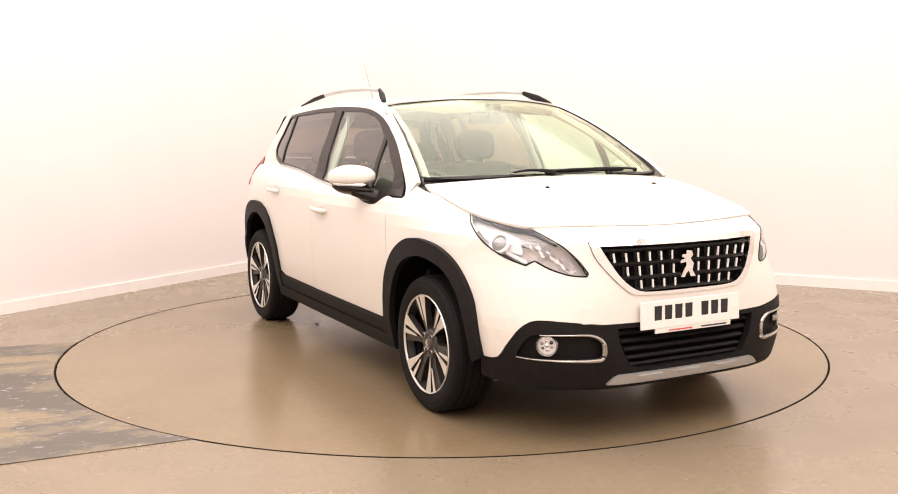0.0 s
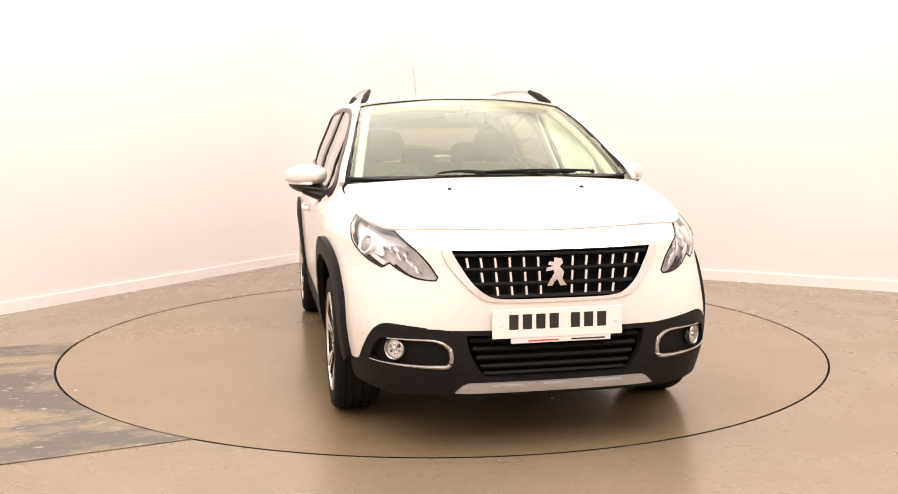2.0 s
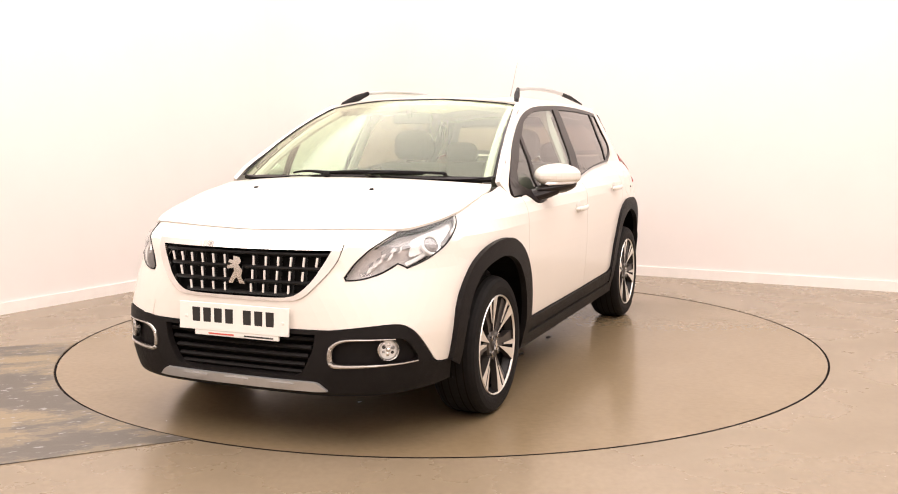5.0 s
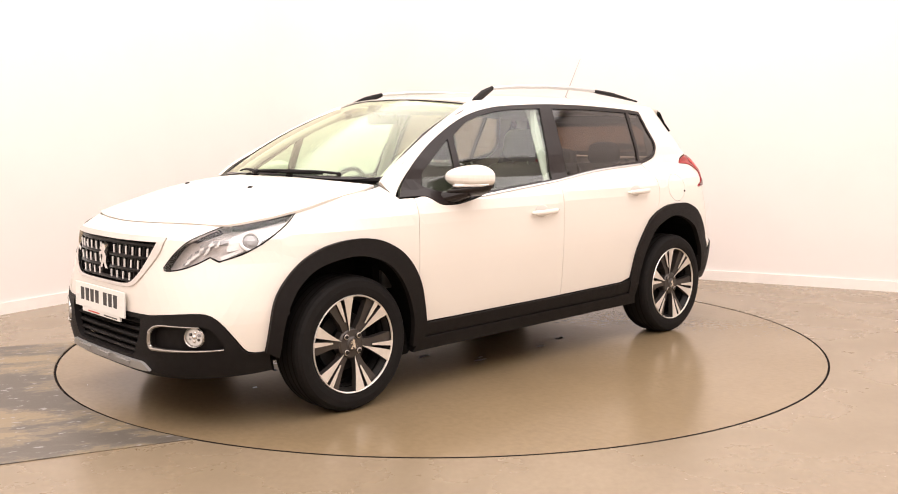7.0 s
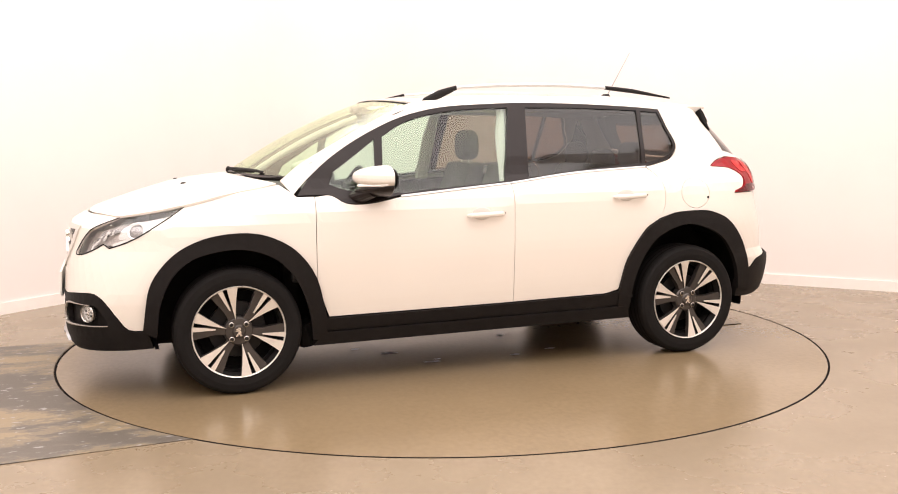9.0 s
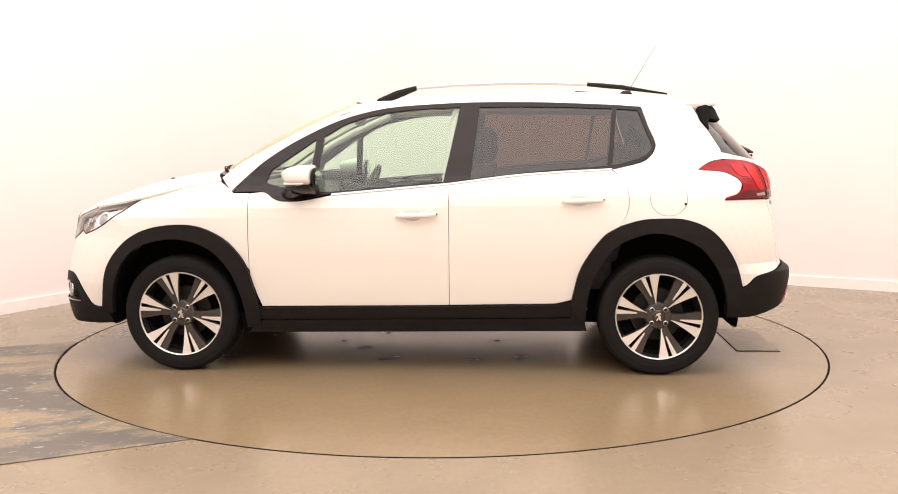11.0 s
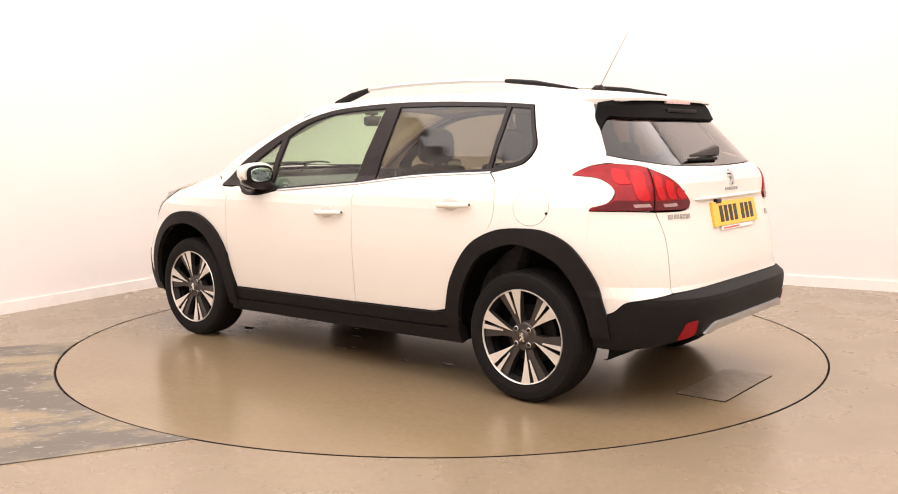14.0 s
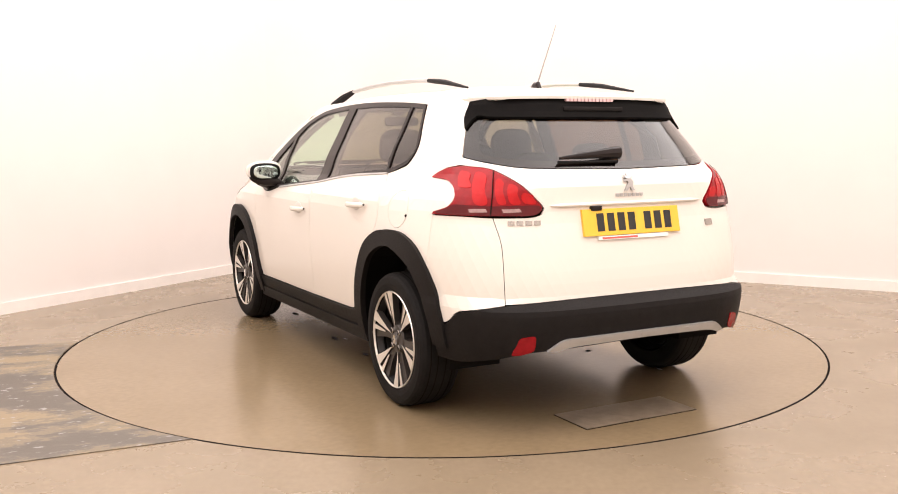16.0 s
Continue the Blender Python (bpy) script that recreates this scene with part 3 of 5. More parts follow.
def body_panels(car):
    bm = bmesh.new()
    bmesh.ops.create_uvsphere(bm, u_segments=8, v_segments=6, radius=0.007)
    bmesh.ops.translate(bm, verts=bm.verts[:], vec=(-1.395, W(-1.395, 0.885), 0.885))
    part("flap_catch", bm, PIANO, car, "small black flap catch")
    for s in (1, -1):
        # wing: arch, door seam, pillar foot, bonnet line, lamp edge
        wing = [(1.612, 0.845, 1), (1.56, 0.872), (1.497, 0.912, 1), (1.317, 0.958), (1.15, 0.985), (1.050, 1.006, 1), (0.99, 0.965), (0.968, 0.945, 1),
                (0.8825, 0.945, 1), (0.8855, 0.80), (0.8855, 0.643), (0.884, 0.545, 1), (0.990, 0.690), (1.127, 0.761), (1.263, 0.777), (1.424, 0.751), (1.558, 0.675), (1.614, 0.612, 1)]
        side_panel("front_wing", car, [wing], PAINT, s)
        door = [(0.8795, 0.943, 1), (0.805, 0.950), (0.760, 0.930), (0.715, 0.905), (0.60, 0.905), (0.41, 0.940, 1), (-0.1775, 0.988, 1), (-0.177, 0.70), (-0.177, 0.355, 1),
                (0.822, 0.345, 1), (0.850, 0.42), (0.879, 0.52), (0.882, 0.643), (0.882, 0.80)]
        fd = side_panel("front_door", car, [door], PAINT, s)
        rear = [(-0.1805, 0.989, 1), (-0.572, 1.034), (-1.020, 1.062, 1), (-1.085, 1.00), (-1.106, 0.904), (-1.0930, 0.83), (-1.0585, 0.772, 1), (-0.975, 0.720), (-0.862, 0.556), (-0.817, 0.386, 1),
                (-0.735, 0.366, 1), (-0.180, 0.356, 1), (-0.180, 0.70)]
        rd = side_panel("rear_door", car, [rear], PAINT, s)
        # pillar and cant rail above the side windows
        top = [corner((0.985, 0.957))] + DLO_TOP[:-1] + [corner((-1.186, 1.388)), corner((-1.198, 1.386)), corner((-1.245, 1.426)), (-0.9, 1.434), (-0.2, 1.438), (0.2, 1.430), (0.30, 1.420), (0.42, 1.372), (0.60, 1.288), (0.80, 1.182), (0.95, 1.096), corner((1.040, 1.026))]
        side_panel("pillar_rail", car, [top], PAINT, s, rim=0.02)
        for door_ob, x0, z0 in ((fd, -0.010, 0.825), (rd, -0.870, 0.898)):
            handle(door_ob, x0, z0, s)
        # chrome waist strip along the foot of the windows
        strip = [(0.44, 0.932, 1), (-0.176, 0.985, 1), (-0.572, 1.031), (-1.02, 1.058, 1), (-1.03, 1.066, 1), (-0.572, 1.040), (-0.176, 0.993, 1), (0.44, 0.941, 1)]
        side_panel("waist_strip", car, [strip], SATIN, s, lift=0.005, rim=0.006, label="thin satin waist strip", grid=0.2)
        # black window surround with openings
        surround = [(0.965, 0.950, 1)] + DLO_TOP[:-1] + [corner(DLO_TOP[-1]), (-1.217, 1.285), (-1.252, 1.185), (-1.208, 1.118), (-1.15, 1.094), (-1.040, 1.066), (-0.563, 1.038), (-0.212, 0.998), (0.428, 0.944), (0.600, 0.911), (0.730, 0.910), (0.795, 0.948), (0.87, 0.952)]
        q1 = [(0.775, 1.062, 1), (0.540, 1.226, 1), (0.566, 0.975, 1), (0.700, 0.968), (0.800, 1.000, 1)]
        w1 = [(0.497, 1.240, 1), (0.369, 1.312), (0.205, 1.357), (0.041, 1.379), (-0.232, 1.392, 1), (-0.146, 0.999, 1), (0.41, 0.953, 1), (0.528, 0.949, 1)]
        w2 = [(-0.335, 1.392, 1), (-0.660, 1.391), (-1.034, 1.379, 1), (-1.004, 1.079, 1), (-0.620, 1.051), (-0.287, 1.014, 1)]
        w3 = [(-1.060, 1.377, 1), (-1.172, 1.368, 1), (-1.206, 1.270), (-1.236, 1.180), (-1.194, 1.128), (-1.10, 1.098), (-1.026, 1.081, 1)]
        side_panel("window_surround", car, [surround, q1, w1, w2, w3], GLOSSBLACK, s, lift=0.004, rim=0.02, label="black window surround")
        for loop, g, nm in ((q1, GLASS, "quarter_light"), (w1, GLASS, "front_side_window"), (w2, PRIVACY, "rear_side_window"), (w3, PRIVACY, "rear_quarter_light")):
            ob = side_panel(nm, car, [loop], g, s, lift=-0.002, rim=0.0, label="dark privacy glass" if g is PRIVACY else "green tinted glass")
            ob.visible_shadow = False
        # rear quarter with the C pillar
        quarter = [(-1.208, 1.430, 1), (-1.189, 1.389, 1), (-1.223, 1.285), (-1.258, 1.185), (-1.214, 1.113), (-1.15, 1.088), (-1.030, 1.061, 1), (-1.089, 1.00), (-1.109, 0.904), (-1.0955, 0.83), (-1.0610, 0.775, 1),
                   (-1.160, 0.803), (-1.250, 0.812), (-1.380, 0.805), (-1.513, 0.738), (-1.600, 0.640, 1), (-1.600, 0.902, 1), (-1.597, 0.905, 1), (-1.678, 0.944), (-1.690, 1.000), (-1.606, 1.048), (-1.470, 1.060, 1), (-1.535, 1.098), (-1.605, 1.112, 1), (-1.60, 1.16, 1), (-1.470, 1.385, 1), (-1.43, 1.418, 1)]
        flap = [(-1.31 + 0.0962 * math.cos(k * 0.5236), 0.91 + 0.0862 * math.sin(k * 0.5236)) for k in range(12)]
        side_panel("rear_quarter", car, [quarter, flap], PAINT, s)
        side_panel("fuel_flap", car, [[(-1.31 + 0.094 * math.cos(k * 0.5236), 0.91 + 0.084 * math.sin(k * 0.5236)) for k in range(12)]], PAINT, s, label="round white fuel flap")
        low = flip_a([(55.2, 0.652, 1), (52.7, 0.594), (49.5, 0.446, 1), (47.4, 0.464), (44.9, 0.507), (34.4, 0.543, 1), (35.3, 0.781), (37.4, 0.897, 1), (45, 0.902), (54.6, 0.901, 1)], s)
        wrap_panel("rear_corner", car, [low], PAINT, tail, lift=-0.0012)
        # arch covers
        inF = [(0.905, 0.235), (0.930, 0.40), (0.994, 0.552), (1.102, 0.660), (1.266, 0.706), (1.454, 0.672), (1.561, 0.590), (1.625, 0.46), (1.648, 0.30)]
        archF = [corner(ARCH_F[0])] + ARCH_F[1:-1] + [corner(ARCH_F[-1]), (0.835, 0.235, 1), corner(inF[0])] + inF[1:-1] + [corner(inF[-1])]
        side_panel("front_arch_trim", car, [archF], PLASTIC, s, lift=0.025, rim=0.028, label="black plastic wheel arch trim", grid=0.03)
        inR = [(-1.622, 0.345), (-1.600, 0.46), (-1.545, 0.575), (-1.450, 0.675), (-1.250, 0.737), (-1.060, 0.680), (-0.960, 0.565), (-0.905, 0.42), (-0.890, 0.27)]
        archR = [corner(ARCH_R[0])] + ARCH_R[1:-1] + [corner(ARCH_R[-1]), (-1.705, 0.34, 1), corner(inR[0])] + inR[1:-1] + [corner(inR[-1]), (-0.815, 0.27, 1)]
        side_panel("rear_arch_trim", car, [archR], PLASTIC, s, lift=0.018, rim=0.028, label="black plastic wheel arch trim", grid=0.03)
        upper = [(0.845, 0.338, 1), (-0.175, 0.350, 1), (-0.73, 0.361, 1), (-0.83, 0.375, 1), (-0.83, 0.30, 1), (-0.70, 0.292, 1), (0.84, 0.275, 1)]
        side_panel("door_cladding", car, [upper], PLASTIC, s, lift=0.012, rim=0.03, label="black plastic door cladding")
        lower = [(0.86, 0.268, 1), (-0.70, 0.285, 1), (-0.88, 0.292, 1), (-0.90, 0.222, 1), (0.90, 0.203, 1)]
        side_panel("sill", car, [lower], PLASTIC, s, lift=0.02, rim=0.06, label="black plastic sill")
        side_panel("inner_side", car, [[(0.78, 0.24, 1), (0.78, 0.62, 1), (0.93, 0.80, 1), (0.93, 0.93, 1), (-1.0, 1.03, 1), (-1.0, 0.80, 1), (-0.78, 0.62, 1), (-0.78, 0.24, 1)]], TRIM, s, lift=-0.05, rim=0.0, label="dark cabin door trim", grid=0.2)

    # bonnet
    half = [(1.938, 0.0), (1.926, 0.20), (1.905, 0.339), (1.855, 0.50), (1.795, 0.615), (1.72, 0.668), (1.60, 0.716), (1.497, 0.737, 1), (1.317, 0.749), (1.14, 0.745), (1.055, 0.722, 1), (1.16, 0.40), (1.205, 0.0)]
    loop = half[1:] + [(p[0], -p[1], *p[2:]) for p in half[::-1]][1:-1] + [half[0]]
    part("bonnet", panel([loop], bonnet, grid=0.06, fine=0.03), PAINT, car, "white bonnet")
    # black scuttle under the wipers
    bm = tube([(1.0 + 0.205 * (1 - (k / 10) ** 2), 0.70 * k / 10, 1.030) for k in range(-10, 11)], 0.010, 8)
    part("scuttle", bm, PLASTIC, car, "black scuttle panel")
    # windscreen with a black printed edge
    full = [(-1, 0, 1), (1, 0, 1), (1, 1, 1), (-1, 1, 1)]
    inner = [(-0.988, 0.014), (0.0, 0.014), (0.988, 0.014), (0.988, 0.5), (0.984, 0.985), (0.0, 0.988), (-0.984, 0.985), (-0.988, 0.5)]
    frit = panel([full, inner], screen, grid=0.2, fine=0.06, rim=0.004)
    part("screen_frit", frit, GLOSSBLACK, car, "black printed windscreen edge")
    bm = bmesh.new()
    rows = [[bm.verts.new(screen(-0.99 + 1.98 * i / 48, 0.01 + 0.98 * j / 28) - Vector((0.002, 0, 0.003))) for i in range(49)] for j in range(29)]
    for a, b in zip(rows, rows[1:]):
        for i in range(48):
            bm.faces.new((a[i], a[i + 1], b[i + 1], b[i]))
    bm.normal_update()
    if bm.faces[:][0].normal.z < 0:
        bmesh.ops.reverse_faces(bm, faces=bm.faces[:])
    ob = part("windscreen", bm, SCREEN, car, "clear windscreen")
    ob.visible_shadow = False
    for s in (1, -1):
        part("screen_seal", tube([screen(s * 1.003, k / 14) for k in range(15)], 0.0032, 8), GLOSSBLACK, car, "black screen seal")
    # roof: white sides and header, dark glass middle
    half = [(0.405, 0.0), (0.375, 0.30), (0.290, 0.565, 1), (-0.2, 0.596), (-0.9, 0.592), (-1.20, 0.578), (-1.44, 0.555, 1), (-1.56, 0.50), (-1.60, 0.40), (-1.615, 0.0)]
    loop = half[1:] + [(p[0], -p[1], *p[2:]) for p in half[::-1]][1:-1] + [half[0]]
    pane = [(0.36, 0.0), (0.33, 0.30), (0.27, 0.43, 1), (-0.3, 0.44), (-0.95, 0.43, 1), (-0.95, -0.43, 1), (-0.3, -0.44), (0.27, -0.43, 1), (0.33, -0.30)]
    part("roof", panel([loop, pane], roof, grid=0.07, fine=0.04, rim=0.035), PAINT, car, "white roof")
    part("roof_glass", panel([pane], roof, grid=0.1, fine=0.06, rim=0.01, lift=-0.003), ROOFGLASS, car, "tinted panoramic roof glass").visible_shadow = False
    lining = panel([[(0.25, 0.5, 1), (0.25, -0.5, 1), (-1.35, -0.48, 1), (-1.35, 0.48, 1)], [(0.18, 0.38, 1), (-0.85, 0.38, 1), (-0.85, -0.38, 1), (0.18, -0.38, 1)]], roof, grid=0.15, fine=0.1, rim=0.03, lift=0.0)
    for v in lining.verts:
        v.co.z -= 0.045
    part("headliner", lining, HEADLINER, car, "pale headliner")
    # blind added under the roof glass to give the screen's top a yellow-green glow
    blind = panel([[(0.27, 0.49, 1), (-0.90, 0.49, 1), (-0.90, -0.49, 1), (0.27, -0.49, 1)]], roof, grid=0.15, fine=0.1, rim=0.0)
    for v in blind.verts:
        v.co.z -= 0.050
    part("sunblind", blind, BLIND, car, "added translucent roof blind coloured like the windscreen's yellow-green glow")


def handle(door, x, z, s):
    y = W(x, z)
    # flat darker ellipse painting in the shade of the grip cup, then the pull
    bm = bmesh.new()
    bmesh.ops.create_uvsphere(bm, u_segments=20, v_segments=10, radius=1)
    for v in bm.verts:
        v.co = Vector((x + 0.02 + v.co.x * 0.052, s * (y + 0.001 + v.co.y * 0.005), z + 0.012 + v.co.z * 0.034))
    part("handle_cup_shade", bm, CUPSHADE, door)
    pts = [(x + 0.105 - 0.21 * k / 10, s * (y + 0.010 + 0.026 * math.sin(math.pi * k / 10) ** 0.6), z + 0.004 + 0.006 * (k / 10)) for k in range(11)]
    bm = tube(pts, [0.007] + [0.014] * 9 + [0.007], 10, squash=0.7)
    part("handle", bm, PAINT, door, "white door handle")
    bm = bmesh.new()
    bmesh.ops.create_uvsphere(bm, u_segments=10, v_segments=6, radius=0.006)
    bmesh.ops.translate(bm, verts=bm.verts[:], vec=(x - 0.105, s * (y + 0.012), z + 0.012))
    part("lock", bm, GREYALLOY, door)


HEAD = [(55.6, 0.910, 1), (49, 0.889), (43.1, 0.870), (37.9, 0.858), (31.2, 0.803), (27.5, 0.745), (25.1, 0.688, 1), (25.4, 0.676), (29.0, 0.681), (33, 0.705), (36.2, 0.735, 1), (38.3, 0.717, 1), (42.5, 0.742), (46.7, 0.778), (50.3, 0.822), (53.6, 0.870)]


def shrink(loop, f, da=0.0, dz=0.0):
    ca, cz = sum(p[0] for p in loop) / len(loop), sum(p[1] for p in loop) / len(loop)
    return [(ca + (p[0] - ca) * f + da, cz + (p[1] - cz) * f + dz, *p[2:]) for p in loop]


def disc_on(wrap, a, z, r, lift, ring=0.0, depth=0.02, n=24):
    """A round (or ring) piece facing out of a wrap at (a, z)."""
    p = wrap(a, z)
    nrm = (wrap(a + 1, z) - p).cross(wrap(a, z + 0.01) - p).normalized()
    if nrm.dot(p - Vector((1.0 if wrap is nose else -1.0, 0, z))) < 0:
        nrm = -nrm
    if ring:
        prof = [(ring, 0), (ring, depth), ((ring + r) / 2, depth * 1.25), (r, depth), (r, 0)]
    else:
        prof = [(0.001, depth * 1.0), (r * 0.5, depth * 0.85), (r * 0.85, depth * 0.5), (r, 0)]
    bm = lathe(prof, n)
    q = Vector((0, 1, 0)).rotation_difference(nrm).to_matrix().to_4x4()
    bmesh.ops.transform(bm, matrix=Matrix.Translation(p + nrm * lift) @ q, verts=bm.verts[:])
    return bm


def smooth_path(pts, n):
    """Catmull-Rom through plan points."""
    out = []
    p = [pts[0]] + list(pts) + [pts[-1]]
    for i in range(1, len(p) - 2):
        for j in range(n):
            s = j / n
            out.append(tuple(0.5 * (2 * b + (c - a) * s + (2 * a - 5 * b + 4 * c - d) * s * s + (3 * b - a - 3 * c + d) * s ** 3) for a, b, c, d in zip(p[i - 1], p[i], p[i + 1], p[i + 2])))
    return out + [pts[-1]]


def front_end(car):
    # white bumper with lamp cut-outs and grille opening
    right_half = [(0, 0.856), (20, 0.862), (37.5, 0.862, 1), (31.0, 0.802), (27.2, 0.745), (24.8, 0.688, 1), (25.2, 0.672), (29.2, 0.677), (33, 0.700), (36.2, 0.730, 1), (38.2, 0.712, 1), (42.7, 0.738), (47.0, 0.775), (50.5, 0.820), (51.8, 0.842, 1),
                  (52.7, 0.612, 1), (50.6, 0.544), (48.6, 0.330, 1), (44.5, 0.335), (42.2, 0.392), (39.2, 0.468), (36.2, 0.503), (31, 0.502), (22.1, 0.484, 1), (0, 0.480)]
    hole_half = [(0, 0.812), (25.0, 0.813, 1), (23.5, 0.745), (20.1, 0.669), (16.0, 0.603), (12, 0.590), (0, 0.586)]
    def close(h):
        return h + [(-p[0], *p[1:]) for p in h[::-1] if p[0] != 0]
    bumper = wrap_panel("front_bumper", car, [close(right_half), close(hole_half)], PAINT, nose, label="white front bumper skin")
    # grille
    grille = empty("grille", car)
    in_half = [(0, 0.788), (22.4, 0.790, 1), (20.6, 0.735), (17.8, 0.662), (14.5, 0.614), (11, 0.602), (0, 0.600)]
    wrap_panel("surround", grille, [close([(p[0] * 0.995, *p[1:]) for p in hole_half]), close(in_half)], CHROME, nose, lift=0.006, rim=0.03, label="satin chrome grille surround")
    wrap_panel("backing", grille, [close([(0, 0.80), (24, 0.80, 1), (16, 0.595), (0, 0.59)])], SHADOWBLACK, nose, lift=-0.045, rim=0)
    inner = rounded([(p[0], p[1]) for p in close(in_half)], 0.5)
    for z in (0.772, 0.716, 0.660, 0.612):
        a = 22
        while a > 2 and not contains(inner, (a, z)):
            a -= 0.5
        pts = [nose(-a + 2 * a * k / 24, z) - Vector((0.018, 0, 0)) for k in range(25)]
        part("bar", tube(pts, 0.0085, 8), PIANO, grille)
    for r, (z0, z1) in enumerate(((0.762, 0.724), (0.706, 0.668), (0.650, 0.616))):
        for k in range(-7, 8):
            if k == 0:
                continue
            y = math.copysign(0.013, k) + 0.0575 * k - math.copysign(0.004 * r, k)
            a = math.degrees(math.atan2(y, 1.04))
            if not contains(inner, (a * 1.02, z1 - 0.004)) or not contains(inner, (a * 1.05, z0)):
                continue
            bm = bmesh.new()
            box(bm, 0.0, 0.006, -0.0034, 0.0034, z1, z0, 0.0012)
            px, pn = nose(a, (z0 + z1) / 2), nose(a + 1, (z0 + z1) / 2)
            turn = math.atan2(pn.y - px.y, pn.x - px.x) - math.pi / 2
            for v in bm.verts:
                sh = (v.co.z - (z0 + z1) / 2) * 0.20 * (y / 0.4)
                v.co = Vector((px.x - 0.010 + v.co.x, px.y + v.co.y * (1.2 + 0.5 * abs(y)) + sh, v.co.z))
            part("stud", bm, STUD, grille)
        # dark uprights behind the studs
    for k in range(-7, 8):
        if k:
            y = math.copysign(0.013, k) + 0.0575 * k
            a = math.degrees(math.atan2(y, 1.04))
            zz = [z for z in (0.785, 0.74, 0.70, 0.66, 0.62) if contains(inner, (a * 1.05, z))]
            if len(zz) > 1:
                part("upright", tube([nose(a, z) - Vector((0.026, 0, 0)) for z in zz], 0.006, 6), PIANO, grille)
    # badge as a plain upright shape
    p = nose(0, 0.705)
    bm = bmesh.new()
    badge_plate(bm, 0.112, lambda u, v, d: (p.x - 0.010 + 0.020 * d, p.y + u, p.z + v))
    part("badge", bm, CHROME, grille, "chrome badge")
    # lower black bumper
    lowhalf = [(0, 0.477), (22.1, 0.481, 1), (31, 0.499), (36.2, 0.500), (39.0, 0.465), (42.0, 0.389), (44.3, 0.331), (48.6, 0.326, 1), (49.0, 0.240, 1), (44, 0.232), (30, 0.220), (20, 0.215), (0, 0.214)]
    intake = [(0, 0.462), (19.0, 0.464, 1), (18.4, 0.40), (16.0, 0.31), (14.2, 0.292), (0, 0.290)]
    fog = [(22.2, 0.350), (22.5, 0.418), (24.8, 0.449), (30, 0.452), (36.4, 0.446), (38.6, 0.405), (39.8, 0.356), (38, 0.344), (24, 0.340)]
    wrap_panel("lower_bumper", car, [close(lowhalf), close(intake), fog, flip_a(fog, -1)], PLASTIC, nose, lift=0.004, rim=0.03, label="black plastic lower bumper", grid=0.04)
    vent = empty("lower_intake", car)
    wrap_panel("backing", vent, [close([(0, 0.48), (20, 0.48, 1), (17, 0.28, 1), (0, 0.28)])], SHADOWBLACK, nose, lift=-0.07, rim=0)
    for i, z in enumerate((0.440, 0.405, 0.370, 0.335, 0.305)):
        a = 18.3 - i * 0.75
        pts = [nose(-a + 2 * a * k / 20, z) - Vector((0.030, 0, 0)) for k in range(21)]
        part("slat", tube(pts, 0.010, 6, squash=1.6), PLASTIC, vent)
    skid = [(0, 0.274), (18.8, 0.275), (19.8, 0.267), (21.4, 0.240, 1), (19, 0.237), (0, 0.235)]
    wrap_panel("front_skid_plate", car, [close(skid)], SATIN, nose, lift=0.016, rim=0.02, label="satin silver skid plate")
    for a in (-11, 0, 11):
        wrap_panel("skid_recess", car, [[(a - 3.2, 0.266), (a + 3.2, 0.266), (a + 2.4, 0.252), (a - 2.4, 0.252)]], SATIN, nose, lift=0.022, rim=0.006, fine=0.012)
    for s in (1, -1):
        lamp = empty("fog_lamp", car)
        wrap_panel("recess", lamp, [flip_a(shrink(fog, 1.04), s)], PLASTIC, nose, lift=-0.028, rim=0)
        path = [(39.8, 0.351), (36, 0.347), (30, 0.344), (25, 0.342), (22.4, 0.347), (21.9, 0.385), (22.6, 0.422), (25.0, 0.445), (30, 0.448), (35, 0.447)]
        spline = smooth_path(path, 5)
        pts = [nose(a * s, z) + Vector((0.004, 0.002 * s, 0)) for a, z in spline]
        m = len(pts) - 1
        part("bezel", tube(pts, [0.003 + 0.0075 * math.sin(math.pi * min(1, max(0, k / m))) ** 2 for k in range(m + 1)], 8), BADGE, lamp, "chrome fog lamp bezel")
        part("ring", disc_on(nose, 33.6 * s, 0.404, 0.045, -0.022, ring=0.038, depth=0.018), BADGE, lamp)
        part("reflector", disc_on(nose, 33.6 * s, 0.404, 0.040, -0.018, depth=0.006), LAMPBRIGHT, lamp)
        for k in range(6):
            t = k * math.pi / 3 + 0.4
            part("facet", disc_on(nose, (33.6 + 0.019 * math.cos(t) / SXP) * s, 0.404 + 0.019 * math.sin(t), 0.0085 - 0.0015 * (k % 2), -0.014, depth=0.004), (OPTIC, CHROME, DISC)[k % 3], lamp)
        part("bulb_shield", disc_on(nose, 33.6 * s, 0.404, 0.010, -0.010, depth=0.006), CHROME, lamp)
        part("lens", disc_on(nose, 33.6 * s, 0.404, 0.040, -0.006, depth=0.008), LENS, lamp).visible_shadow = False
        headlamp(car, s)
    # tow eye cover: a thin square outline in the bumper skin
    a0, z0 = TOW
    cover = [(a0 - 1.7, z0 - 0.030), (a0 + 1.7, z0 - 0.030), (a0 + 1.9, z0 + 0.030), (a0 - 1.5, z0 + 0.030)]
